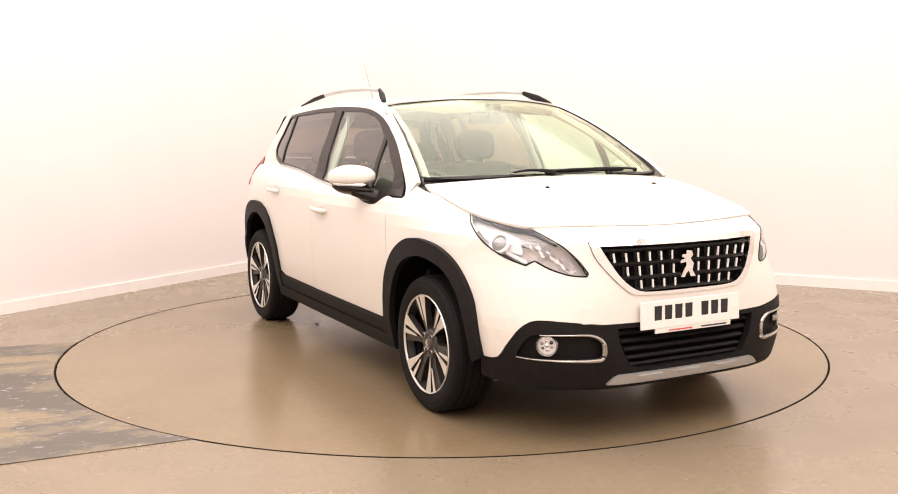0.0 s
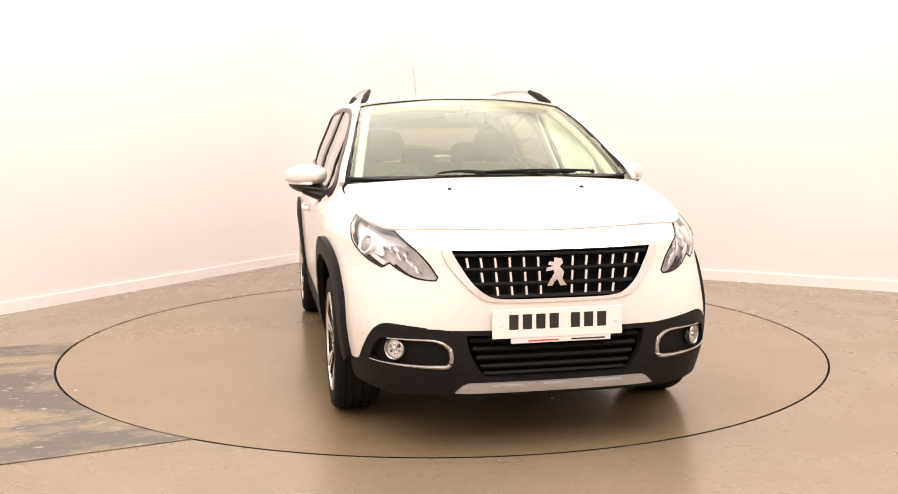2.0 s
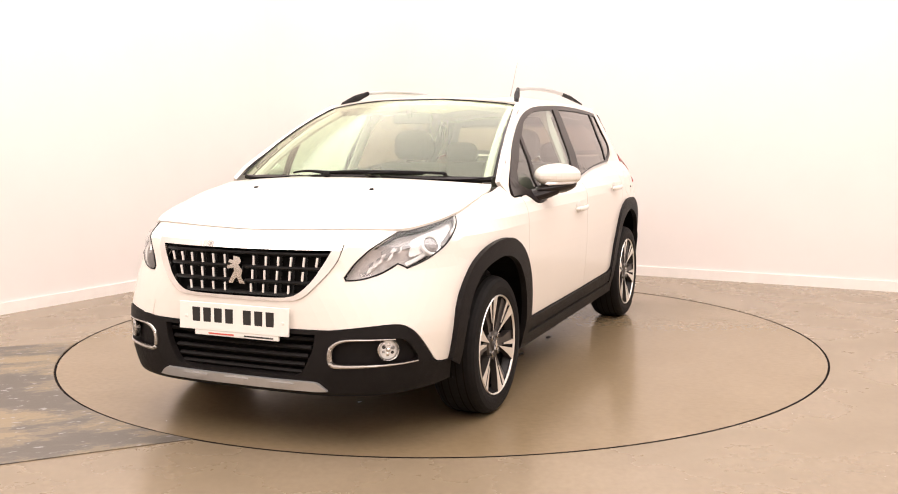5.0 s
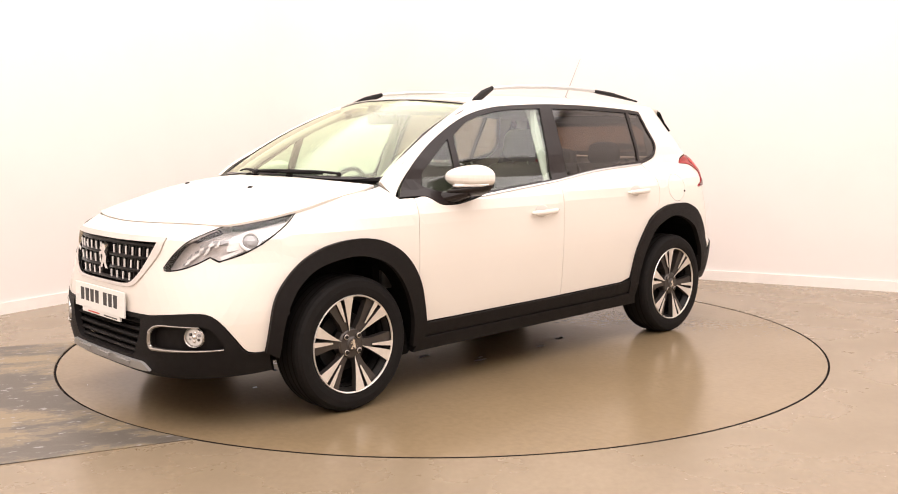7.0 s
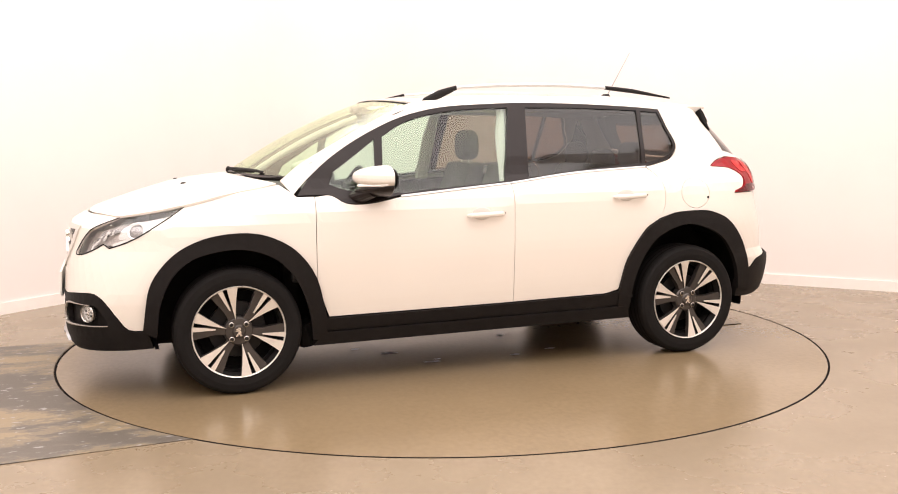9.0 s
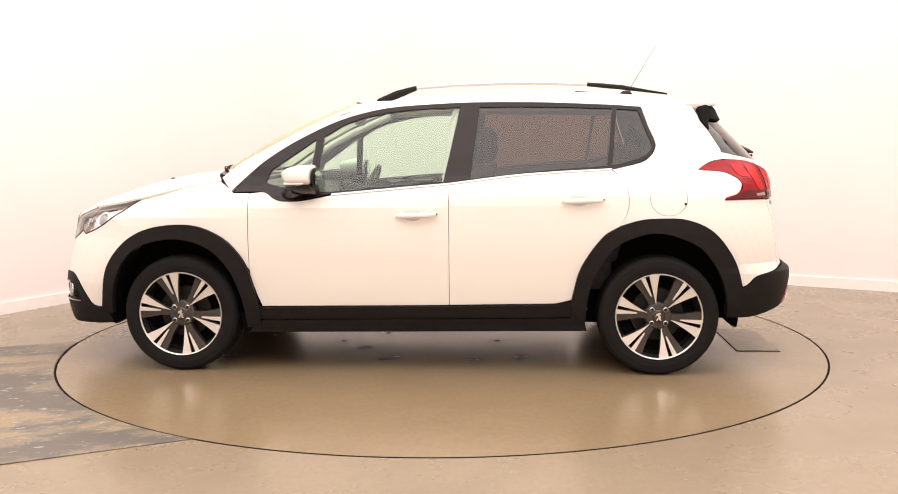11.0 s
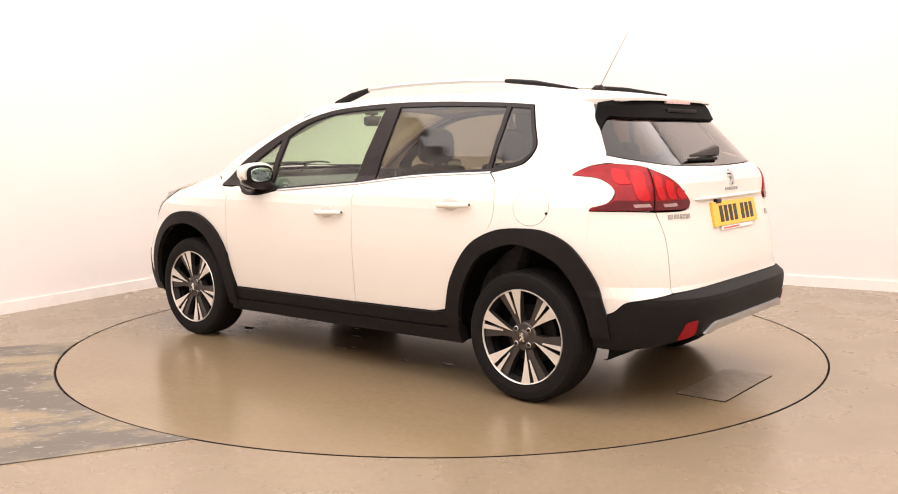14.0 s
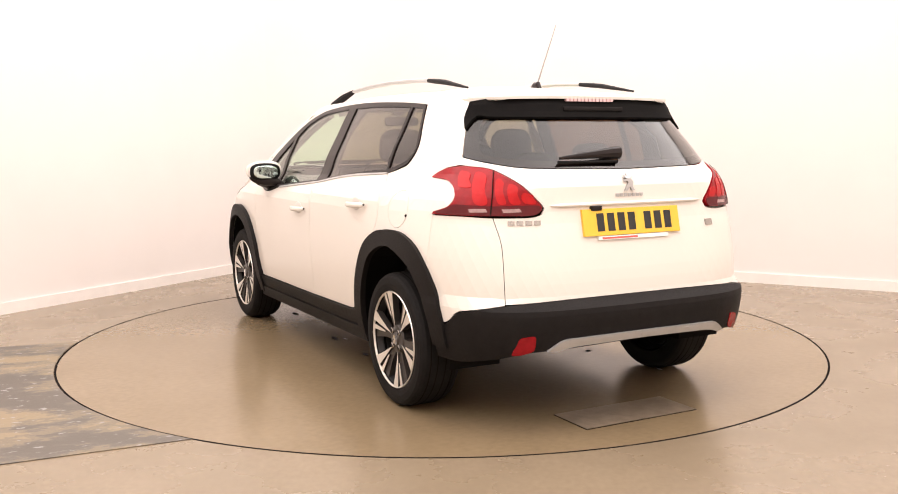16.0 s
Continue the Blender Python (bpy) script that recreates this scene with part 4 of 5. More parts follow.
    wrap_panel("tow_cover", car, [[(p[0], p[1], 1) for p in cover]], PAINT, nose, lift=0.0016, rim=0.004, fine=0.01, label="square white tow eye cover")
    # front plate: plain bars for the characters
    plate = empty("front_number_plate", car)
    px = nose(0, 0.51).x + 0.024
    bm = prism([(px - 0.010, 0.452), (px, 0.452), (px - 0.004, 0.565), (px - 0.014, 0.565)], -0.270, 0.262, 0.002)
    part("plate", bm, PLATEWHITE, plate, "white number plate", smooth=False)
    bm = bmesh.new()
    box(bm, px - 0.012, px - 0.002, -0.195, 0.215, 0.430, 0.452, 0.003)
    part("dealer_strip", bm, PLATEWHITE, plate, smooth=False)
    for y0, y1, m in ((-0.125, 0.0, REDINK), (0.05, 0.19, INK)):
        bm = bmesh.new()
        box(bm, px - 0.006, px - 0.0012, y0, y1, 0.4365, 0.4425)
        part("small_print", bm, m, plate, smooth=False)
    for k in range(7):
        y = -0.184 + 0.0545 * k + (0.033 if k > 3 else 0.0)
        bm = bmesh.new()
        box(bm, px - 0.006, px - 0.0012, y - 0.019, y + 0.019, 0.470, 0.545, 0.001)
        part("character_bar", bm, INK, plate, smooth=False)
    for y in (-0.235, 0.235):
        bm = lathe([(0.001, 0.003), (0.006, 0.002), (0.007, 0)], 12)
        bmesh.ops.transform(bm, matrix=Matrix.Translation((px - 0.002, y, 0.505)) @ pose(0, 0, 0, 0, 0, -90), verts=bm.verts[:])
        part("screw_cap", bm, PLATEWHITE, plate)


BADGE_SHAPE = [(-0.10, 0.50), (0.16, 0.46), (0.22, 0.30), (0.10, 0.18), (0.26, -0.02), (0.20, -0.26), (0.36, -0.50), (0.12, -0.50), (0.02, -0.28), (-0.10, -0.36), (-0.16, -0.50), (-0.36, -0.50), (-0.22, -0.24), (-0.10, -0.06), (-0.12, 0.06), (-0.40, 0.02), (-0.38, 0.14), (-0.14, 0.20), (-0.34, 0.26), (-0.28, 0.36), (-0.12, 0.34)]


def badge_plate(bm, size, place):
    """A plain notched plate; place(u, v, d) sets its corners, d from 0 at the back to 1."""
    lo = [bm.verts.new(place(u * size, v * size, 0)) for u, v in BADGE_SHAPE]
    hi = [bm.verts.new(place(u * size, v * size, 1)) for u, v in BADGE_SHAPE]
    n = len(lo)
    bm.faces.new(hi)
    bm.faces.new(lo[::-1])
    for i in range(n):
        bm.faces.new((hi[i], lo[i], lo[(i + 1) % n], hi[(i + 1) % n]))
    bmesh.ops.recalc_face_normals(bm, faces=bm.faces[:])
    bmesh.ops.triangulate(bm, faces=[f for f in bm.faces if len(f.verts) > 4])


def headlamp(car, s):
    lamp = empty("headlight", car)
    loop = flip_a(HEAD, s)
    wrap_panel("housing", lamp, [flip_a(shrink(HEAD, 1.01), s)], LAMPDARK, nose, lift=-0.045, rim=0.0)
    ring = [nose(a / SXP, z) for a, z in rounded([(p[0] * SXP, *p[1:]) for p in loop], 0.012)]
    width = [0.0032 if q.z > 0.735 + (abs(math.degrees(math.atan2(q.y, q.x))) - 26) * 0.0056 else 0.0013 for q in ring]
    part("edge", tube(ring + [ring[0]], width + [width[0]], 6, caps=False), PIANO, lamp, "black lamp edge")
    bright = flip_a([(54.2, 0.896), (48, 0.875), (43.2, 0.856), (40.4, 0.838), (40.0, 0.80), (39.6, 0.760), (42.5, 0.768), (46.0, 0.797), (49.6, 0.834), (52.5, 0.872)], s)
    wrap_panel("reflector", lamp, [bright], LAMPBRIGHT, nose, lift=-0.032, rim=0.01, fine=0.012, grid=0.02)
    part("projector_ring", disc_on(nose, 45.0 * s, 0.806, 0.047, -0.034, ring=0.034, depth=0.016), LAMPBRIGHT, lamp)
    part("projector", disc_on(nose, 45.0 * s, 0.806, 0.035, -0.032, depth=0.022), OPTIC, lamp)
    drl = flip_a([(38.4, 0.724), (42.4, 0.750), (46.2, 0.786), (46.0, 0.795), (42.0, 0.762), (38.2, 0.737)], s)
    wrap_panel("running_light", lamp, [drl], LAMPBRIGHT, nose, lift=-0.022, rim=0.01, fine=0.01, grid=0.02)
    rng = random.Random(7)
    for k in range(18):
        a, z = 29.0 + 0.48 * k + rng.uniform(-0.4, 0.4), 0.708 + 0.0048 * k + rng.uniform(-0.012, 0.016)
        wrap_panel("facet", lamp, [flip_a([(a, z, 1), (a + 0.9, z + 0.007, 1), (a + 1.1, z + 0.018 + 0.008 * (k % 2), 1), (a + 0.2, z + 0.010, 1)], s)], LAMPBRIGHT if k % 3 else OPTIC, nose, lift=-0.03 + 0.001 * (k % 4), rim=0.004, fine=0.03)
    wrap_panel("indicator", lamp, [flip_a([(33, 0.785), (36.5, 0.815), (41, 0.845), (41.5, 0.832), (37, 0.79), (34.5, 0.765)], s)], OPTIC, nose, lift=-0.034, rim=0.006, fine=0.012, grid=0.02)
    wrap_panel("lens", lamp, [loop], LENS, nose, lift=0.002, rim=0.0, label="clear lens").visible_shadow = False


TAILLAMP = [(57.2, 1.057, 1), (54.2, 1.083), (50.5, 1.099), (45, 1.105), (39, 1.094), (35, 1.068), (31.2, 1.032), (27.6, 0.970), (26.2, 0.940), (26.8, 0.918), (29.1, 0.906), (36, 0.906), (44, 0.906), (53.2, 0.906, 1), (52.6, 0.917), (49.8, 0.931), (47.6, 0.950), (46.7, 0.980), (47.6, 1.018), (50.4, 1.046)]


def rear_end(car):
    def close(h):
        return h + [(-p[0], *p[1:]) for p in h[::-1] if p[0] != 0]
    gate = [(0, 1.088), (12, 1.091), (30.0, 1.099), (40, 1.122), (47.5, 1.146, 1), (48.5, 1.115, 1), (45, 1.110), (39, 1.101), (34.6, 1.072), (30.6, 1.030), (27.0, 0.968), (25.4, 0.934), (26.2, 0.908), (29.1, 0.897), (37.2, 0.897, 1), (35.15, 0.781), (34.25, 0.545, 1), (20, 0.555), (0, 0.557)]
    wrap_panel("tailgate", car, [close(gate)], PAINT, tail, label="white tailgate")
    glass = [(0, 1.094), (12, 1.097), (30.0, 1.105), (40, 1.128), (47.4, 1.151, 1), (51.6, 1.30), (53.0, 1.385, 1), (30, 1.385), (0, 1.385)]
    ob = wrap_panel("rear_window", car, [close(glass)], PRIVACY, tail, lift=-0.002, rim=0.0, label="dark tinted rear window", grid=0.02, fine=0.02)
    ob.visible_shadow = False
    ingl = [(0, 1.125), (12, 1.128), (28.0, 1.136), (38, 1.152), (42.0, 1.175), (43.6, 1.28), (43, 1.335, 1), (0, 1.335)]
    wrap_panel("window_frit", car, [close(glass), close(ingl)], GLOSSBLACK, tail, lift=-0.006, rim=0.0, label="black printed window edge")
    # spoiler: white lip and black underside
    lip = [(-1.40, 0.525), (-1.52, 0.512), (-1.59, 0.485), (-1.630, 0.39), (-1.648, 0.0)]
    pts = [(x, y) for x, y in lip] + [(x, -y) for x, y in lip[::-1]][1:]
    sp = panel([pts], roof, grid=0.06, fine=0.03, rim=0.012, lift=0.004)
    part("spoiler", sp, PAINT, car, "white roof spoiler")
    under = [(0, 1.402), (25, 1.402), (41.0, 1.396), (50.0, 1.382, 1), (49.2, 1.31), (48.0, 1.262, 1), (45.2, 1.316), (41.5, 1.314), (36, 1.312), (0, 1.312)]
    ob = wrap_panel("spoiler_underside", car, [close(under)], SHADOWBLACK, tail, lift=0.012, rim=0.02, label="gloss black spoiler underside", grid=0.03)
    for v in ob.data.vertices:
        v.co.x -= 0.035 * step(1.31, 1.40, v.co.z)
    bm = bmesh.new()
    x = tail(0, 1.385).x - 0.05
    for k in range(13):
        box(bm, x - 0.006, x + 0.01, -0.122 + 0.0205 * k, -0.122 + 0.0205 * k + 0.015, 1.391, 1.403)
    part("brake_light", bm, PINK, car, "high brake light strip", smooth=False)
    bm = bmesh.new()
    x = tail(0, 1.35).x - 0.034
    box(bm, x - 0.004, x + 0.01, -0.165, 0.165, 1.348, 1.366, 0.004)
    part("spoiler_slot", bm, PLASTIC, car)
    for s in (1, -1):
        lamp = empty("tail_lamp", car)
        wrap_panel("lens", lamp, [flip_a(TAILLAMP, s)], RED, tail, lift=0.006, rim=0.025, label="red tail lamp lens", grid=0.03, fine=0.014)
        low = [(26.6, 0.944), (31, 0.948), (38, 0.946), (46.6, 0.950), (48.8, 0.932), (51.8, 0.912), (44, 0.908), (36, 0.907), (29.1, 0.905), (27.0, 0.915)]
        wrap_panel("lower_band", lamp, [flip_a(low, s)], REDDARK, tail, lift=0.009, rim=0.004, fine=0.014, grid=0.03)
        for a0, a1, z0, z1 in ((27.6, 30.6, 0.955, 1.000), (31.2, 33.8, 0.955, 1.035), (34.4, 36.6, 0.955, 1.055), (38.6, 42.0, 0.955, 1.078), (42.8, 46.4, 1.02, 1.085)):
            claw = [(a0, z0), (a1 - 0.5, z0), (a1 + 0.4, (z0 + z1) / 2), (a1, z1), (a0 + 0.6, z1 - 0.012), (a0 + 0.7, (z0 + z1) / 2)]
            wrap_panel("claw", lamp, [flip_a(claw, s)], REDBRIGHT, tail, lift=0.0085, rim=0.003, fine=0.012, grid=0.03)
        for a0, a1 in ((31, 35), (38.5, 42.5)):
            wrap_panel("reverse_strip", lamp, [flip_a([(a0, 0.921, 1), (a1, 0.919, 1), (a1 + 0.4, 0.933, 1), (a0 + 0.4, 0.935, 1)], s)], PINKLENS, tail, lift=0.011, rim=0.003, fine=0.02)
        split = [(37.7, 0.907, 1), (37.3, 1.00), (37.4, 1.086, 1), (37.65, 1.087, 1), (37.55, 1.00), (37.95, 0.907, 1)]
        wrap_panel("joint", lamp, [flip_a(split, s)], GAP, tail, lift=0.0125, rim=0.002, fine=0.02)
        refl = [(32.9, 0.337), (32.0, 0.380), (31.2, 0.410), (28.2, 0.418), (28.0, 0.40), (28.6, 0.354)]
        wrap_panel("rear_reflector", car, [flip_a(refl, s)], RED, tail, lift=0.010, rim=0.012, label="red rear reflector", fine=0.012)
    bump = [(0, 0.551), (20, 0.549), (34.1, 0.537), (44.7, 0.503), (47.2, 0.459), (48.6, 0.443), (51.2, 0.436, 1), (52.0, 0.35, 1), (51.5, 0.292, 1), (45, 0.288), (36, 0.318), (28, 0.348), (0, 0.364)]
    wrap_panel("rear_bumper", car, [close(bump)], PLASTIC, tail, lift=0.006, rim=0.04, label="black plastic rear bumper", grid=0.02, fine=0.018)
    skid = [(0, 0.403), (20, 0.400), (22.4, 0.393), (25.6, 0.354, 1), (23.6, 0.350), (19.6, 0.366), (0, 0.372)]
    wrap_panel("rear_skid_plate", car, [close(skid)], SATIN, tail, lift=0.018, rim=0.02, label="satin silver rear skid plate")
    for a in (-14, -1, 12):
        wrap_panel("skid_recess", car, [[(a - 2.6, 0.394), (a + 2.6, 0.394), (a + 2.2, 0.385), (a - 2.2, 0.385)]], SATIN, tail, lift=0.020, rim=0.002, fine=0.012)
    # rear plate
    plate = empty("rear_number_plate", car)
    px = tail(0, 0.86).x - 0.012
    tilt = (tail(0, 0.91).x - tail(0, 0.81).x)
    def on(z):
        return px + tilt * (z - 0.86) / 0.1
    bm = prism([(on(0.810), 0.810), (on(0.923), 0.923), (on(0.923) + 0.02, 0.923), (on(0.810) + 0.02, 0.810)], -0.262, 0.262, 0.002)
    part("plate", bm, PLATEYELLOW, plate, "yellow number plate", smooth=False)
    bm = prism([(on(0.792) + 0.002, 0.792), (on(0.808) + 0.002, 0.808), (on(0.808) + 0.02, 0.808), (on(0.792) + 0.02, 0.792)], -0.19, 0.19)
    part("dealer_strip", bm, PLATEWHITE, plate, smooth=False)
    bm = prism([(on(0.796) + 0.0005, 0.796), (on(0.803) + 0.0005, 0.803), (on(0.803) + 0.01, 0.803), (on(0.796) + 0.01, 0.796)], -0.02, 0.17)
    part("small_print", bm, REDINK, plate, smooth=False)
    for k in range(7):
        y = 0.172 - 0.056 * k - (0.032 if k > 3 else 0.0)
        bm = prism([(on(0.829) - 0.0012, 0.829), (on(0.905) - 0.0012, 0.905), (on(0.905) + 0.006, 0.905), (on(0.829) + 0.006, 0.829)], y - 0.019, y + 0.019)
        part("character_bar", bm, INK, plate, smooth=False)
    # fold over the plate, camera, badge and name bars
    pts = [tail(-24 + 48 * k / 16, 0.944) + Vector((-0.004, 0, 0)) for k in range(17)]
    part("gate_fold", tube(pts, [0.002] + [0.009] * 15 + [0.002], 8), PAINT, car, "white fold above the plate")
    bm = bmesh.new()
    x = tail(0, 0.93).x
    box(bm, x - 0.018, x + 0.01, 0.16, 0.215, 0.916, 0.938, 0.006)
    part("gate_switch", bm, GLOSSBLACK, car)
    bm = bmesh.new()
    p = tail(0, 1.035)
    badge_plate(bm, 0.076, lambda u, v, d: (tail(0, p.z + v).x + 0.012 - 0.020 * d, -u, p.z + v))
    part("badge", bm, SATIN, car, "satin chrome badge")
    for k in range(7):
        bm = bmesh.new()
        y = 0.066 - 0.022 * k
        p = tail(math.degrees(math.atan2(y, 0.93)), 0.978)
        box(bm, p.x - 0.004, p.x + 0.01, p.y - 0.008, p.y + 0.008, 0.972, 0.986)
        part("name_bar", bm, SATIN, car, "plain satin bar", smooth=False)
    for k in range(4):
        a = 34.0 - 2.0 * k
        wrap_panel("model_bar", car, [[(a, 0.866, 1), (a - 1.5, 0.866, 1), (a - 1.5, 0.885, 1), (a, 0.885, 1)]], BADGE, tail, lift=0.004, rim=0.004, fine=0.03, label="plain satin bar")
    wrap_panel("engine_badge", car, [[(-27.6, 0.826, 1), (-25.0, 0.826, 1), (-25.0, 0.853, 1), (-27.6, 0.853, 1)]], BADGE, tail, lift=0.004, rim=0.004, fine=0.03)
    # rear wiper
    wiper = empty("rear_wiper", car)
    pts = [tail(-1 + 22 * k / 8, 1.148 - 0.02 * (k / 8) ** 1.5) + Vector((-0.022, 0, 0.012)) for k in range(9)]
    part("arm", tube(pts, [0.028, 0.027, 0.023, 0.02, 0.017, 0.015, 0.012, 0.009, 0.006], 8, squash=0.6), GLOSSBLACK, wiper)
    pts = [tail(1 + 20 * k / 8, 1.122) + Vector((-0.010, 0, 0)) for k in range(9)]
    part("blade", tube(pts, 0.007, 6), RUBBER, wiper)


def wheels(car):
    def wheel(x, s):
        w = empty("wheel", car)
        w.matrix_basis = pose(x, s * (0.736 if x > 0 else 0.745), 0.300, 0, 0, 0 if s > 0 else 180)
        return w
    tyre = lathe([(0.218, -0.088), (0.225, -0.098), (0.258, -0.104), (0.290, -0.102), (0.302, -0.092), (0.3095, -0.075), (0.312, -0.045), (0.3125, 0.0), (0.312, 0.045), (0.3095, 0.075), (0.302, 0.090), (0.290, 0.100), (0.262, 0.103), (0.240, 0.100), (0.228, 0.096), (0.222, 0.088), (0.219, 0.078)], 64)
    first = wheel(1.269, 1)
    part("tyre", tyre, RUBBER, first, "black tyre")
    for y in (-0.055, -0.02, 0.02, 0.055):
        g = lathe([(0.3120, y - 0.003), (0.3130, y - 0.0015), (0.3130, y + 0.0015), (0.3120, y + 0.003)], 64)
        part("tread_groove", g, GAP, first)
    part("inner_barrel", lathe([(0.210, -0.09), (0.203, -0.05), (0.200, 0.02), (0.207, 0.060), (0.2175, 0.085)], 64), DISC, first)
    part("rim", lathe([(0.2185, 0.092), (0.2200, 0.098), (0.2240, 0.1005), (0.2265, 0.096), (0.224, 0.080)], 64), ALLOY, first, "bright alloy rim lip")
    part("barrel", lathe([(0.001, -0.02), (0.19, -0.02), (0.2035, 0.0), (0.2045, 0.055)], 48), SHADOWBLACK, first)
    part("brake_disc", lathe([(0.07, 0.006), (0.138, 0.006), (0.140, 0.0), (0.140, -0.012)], 40), DISC, first)

    def blade(pts, y_in, y_out, depth, material, name, ang):
        """A spoke piece from plan points (radius, offset) round the hub."""
        bm = bmesh.new()
        lo, hi = [], []
        for r, o in pts:
            f = (r - 0.05) / 0.16
            y = y_in + (y_out - y_in) * f + 0.009
            v = Vector((-o, y, r))
            hi.append(bm.verts.new(v))
            lo.append(bm.verts.new(v - Vector((0, depth, 0))))
        n = len(pts)
        bm.faces.new(hi)
        bm.faces.new(lo[::-1])
        for i in range(n):
            bm.faces.new((hi[i], lo[i], lo[(i + 1) % n], hi[(i + 1) % n]))
        bmesh.ops.recalc_face_normals(bm, faces=bm.faces[:])
        bmesh.ops.rotate(bm, verts=bm.verts[:], cent=(0, 0, 0), matrix=Matrix.Rotation(ang, 3, "Y"))
        return part(name, bm, material, first, smooth=False)

    for k in range(6):
        a = k * math.pi / 3 + radians(15)
        # dark structural spoke
        blade([(0.04, -0.024), (0.11, -0.040), (0.208, -0.084), (0.216, -0.022), (0.13, -0.004), (0.04, 0.018)], 0.062, 0.076, 0.035, GREYALLOY, "spoke", a)
        # wide and thin bright faces
        wide = [(0.060, 0.002), (0.13, 0.002), (0.220, 0.003), (0.216, 0.056), (0.16, 0.033), (0.10, 0.013)]
        thin = [(0.112, -0.0145), (0.216, -0.0420), (0.219, -0.0180), (0.165, -0.0120), (0.112, -0.0080)]
        blade(wide, 0.0685, 0.088, 0.03, GREYALLOY, "blade_body", a)
        blade(wide, 0.070, 0.0895, 0.0015, ALLOY, "bright_blade", a)
        blade(thin, 0.0705, 0.0855, 0.02, GREYALLOY, "edge_body", a)
        blade(thin, 0.072, 0.087, 0.0015, ALLOY, "bright_edge", a)
    part("hub", lathe([(0.001, 0.088), (0.026, 0.088), (0.030, 0.084), (0.034, 0.080), (0.062, 0.078), (0.070, 0.070), (0.072, 0.03)], 32), GREYALLOY, first)
    bm = bmesh.new()
    badge_plate(bm, 0.044, lambda u, v, d: (-u, 0.083 + 0.009 * d, v))
    part("badge", bm, CHROME, first, smooth=False)
    for k in range(4):
        a = math.pi / 4 + k * math.pi / 2
        bm = lathe([(0.001, 0.090), (0.008, 0.090), (0.0095, 0.086), (0.0095, 0.07)], 12)
        bmesh.ops.translate(bm, verts=bm.verts[:], vec=(0.050 * math.cos(a), 0, 0.050 * math.sin(a)))
        part("nut", bm, DISC, first)
        bm = lathe([(0.0095, 0.080), (0.0095, 0.089), (0.0135, 0.087), (0.0140, 0.076)], 16)
        bmesh.ops.translate(bm, verts=bm.verts[:], vec=(0.050 * math.cos(a), 0, 0.050 * math.sin(a)))
        part("nut_collar", bm, BADGE, first)
    for x, s in ((-1.269, 1), (1.269, -1), (-1.269, -1)):
        m = pose(x, s * (0.736 if x > 0 else 0.745), 0.300, 0, 0, 0 if s > 0 else 180)
        copy_thing(first, m)
    for s in (1, -1):
        for xc, nm in ((1.269, "front_wheel_liner"), (-1.269, "rear_wheel_liner")):
            bm = bmesh.new()
            rows = []
            for k in range(25):
                a = math.pi * (k / 24) * 1.24 - 0.12 * math.pi
                r = 0.40 if xc > 0 else 0.425
                x, z = xc + r * math.cos(a), max(0.235, 0.320 + r * math.sin(a))
                rows.append([bm.verts.new((x, s * 0.515, z)), bm.verts.new((x, s * (W(x, max(z, 0.3)) - 0.006), z))])
            for p, q in zip(rows, rows[1:]):
                bm.faces.new((p[0], p[1], q[1], q[0]))
            bm.faces.new([r[0] for r in rows])
            part(nm, bm, SHADOWBLACK, car)


def under(car):
    bm = bmesh.new()
    box(bm, -1.30, 1.90, -0.50, 0.50, 0.20, 0.36, 0.02)
    box(bm, -1.82, -1.28, -0.48, 0.48, 0.375, 0.43, 0.02)
    part("underbody", bm, SHADOWBLACK, car, "dark underbody")
    bm = bmesh.new()
    box(bm, -0.85, 0.85, -0.76, 0.76, 0.205, 0.32, 0.02)
    part("floor_pan", bm, SHADOWBLACK, car)
    bm = bmesh.new()
    box(bm, 0.95, 1.02, -0.66, 0.66, 0.36, 0.96)
    part("bulkhead", bm, SHADOWBLACK, car)
    bm = bmesh.new()
    box(bm, -1.88, -1.70, -0.50, 0.50, 0.36, 0.55)
    box(bm, -1.72, -1.05, -0.50, 0.50, 0.36, 0.62)
    part("boot_floor", bm, TRIM, car)
    part("exhaust", tube([(0.6, -0.25, 0.21), (-0.6, -0.28, 0.215), (-1.2, -0.30, 0.27)], 0.025, 10), DISC, car, "dull steel exhaust pipe")
    for s in (1, -1):
        for xc in (1.269, -1.269):
            part("mud_flap", tube([(xc - 0.33, s * 0.70, 0.30), (xc - 0.36, s * 0.70, 0.19)], 0.05, 8, squash=1.6), SHADOWBLACK, car) if xc > 0 else None


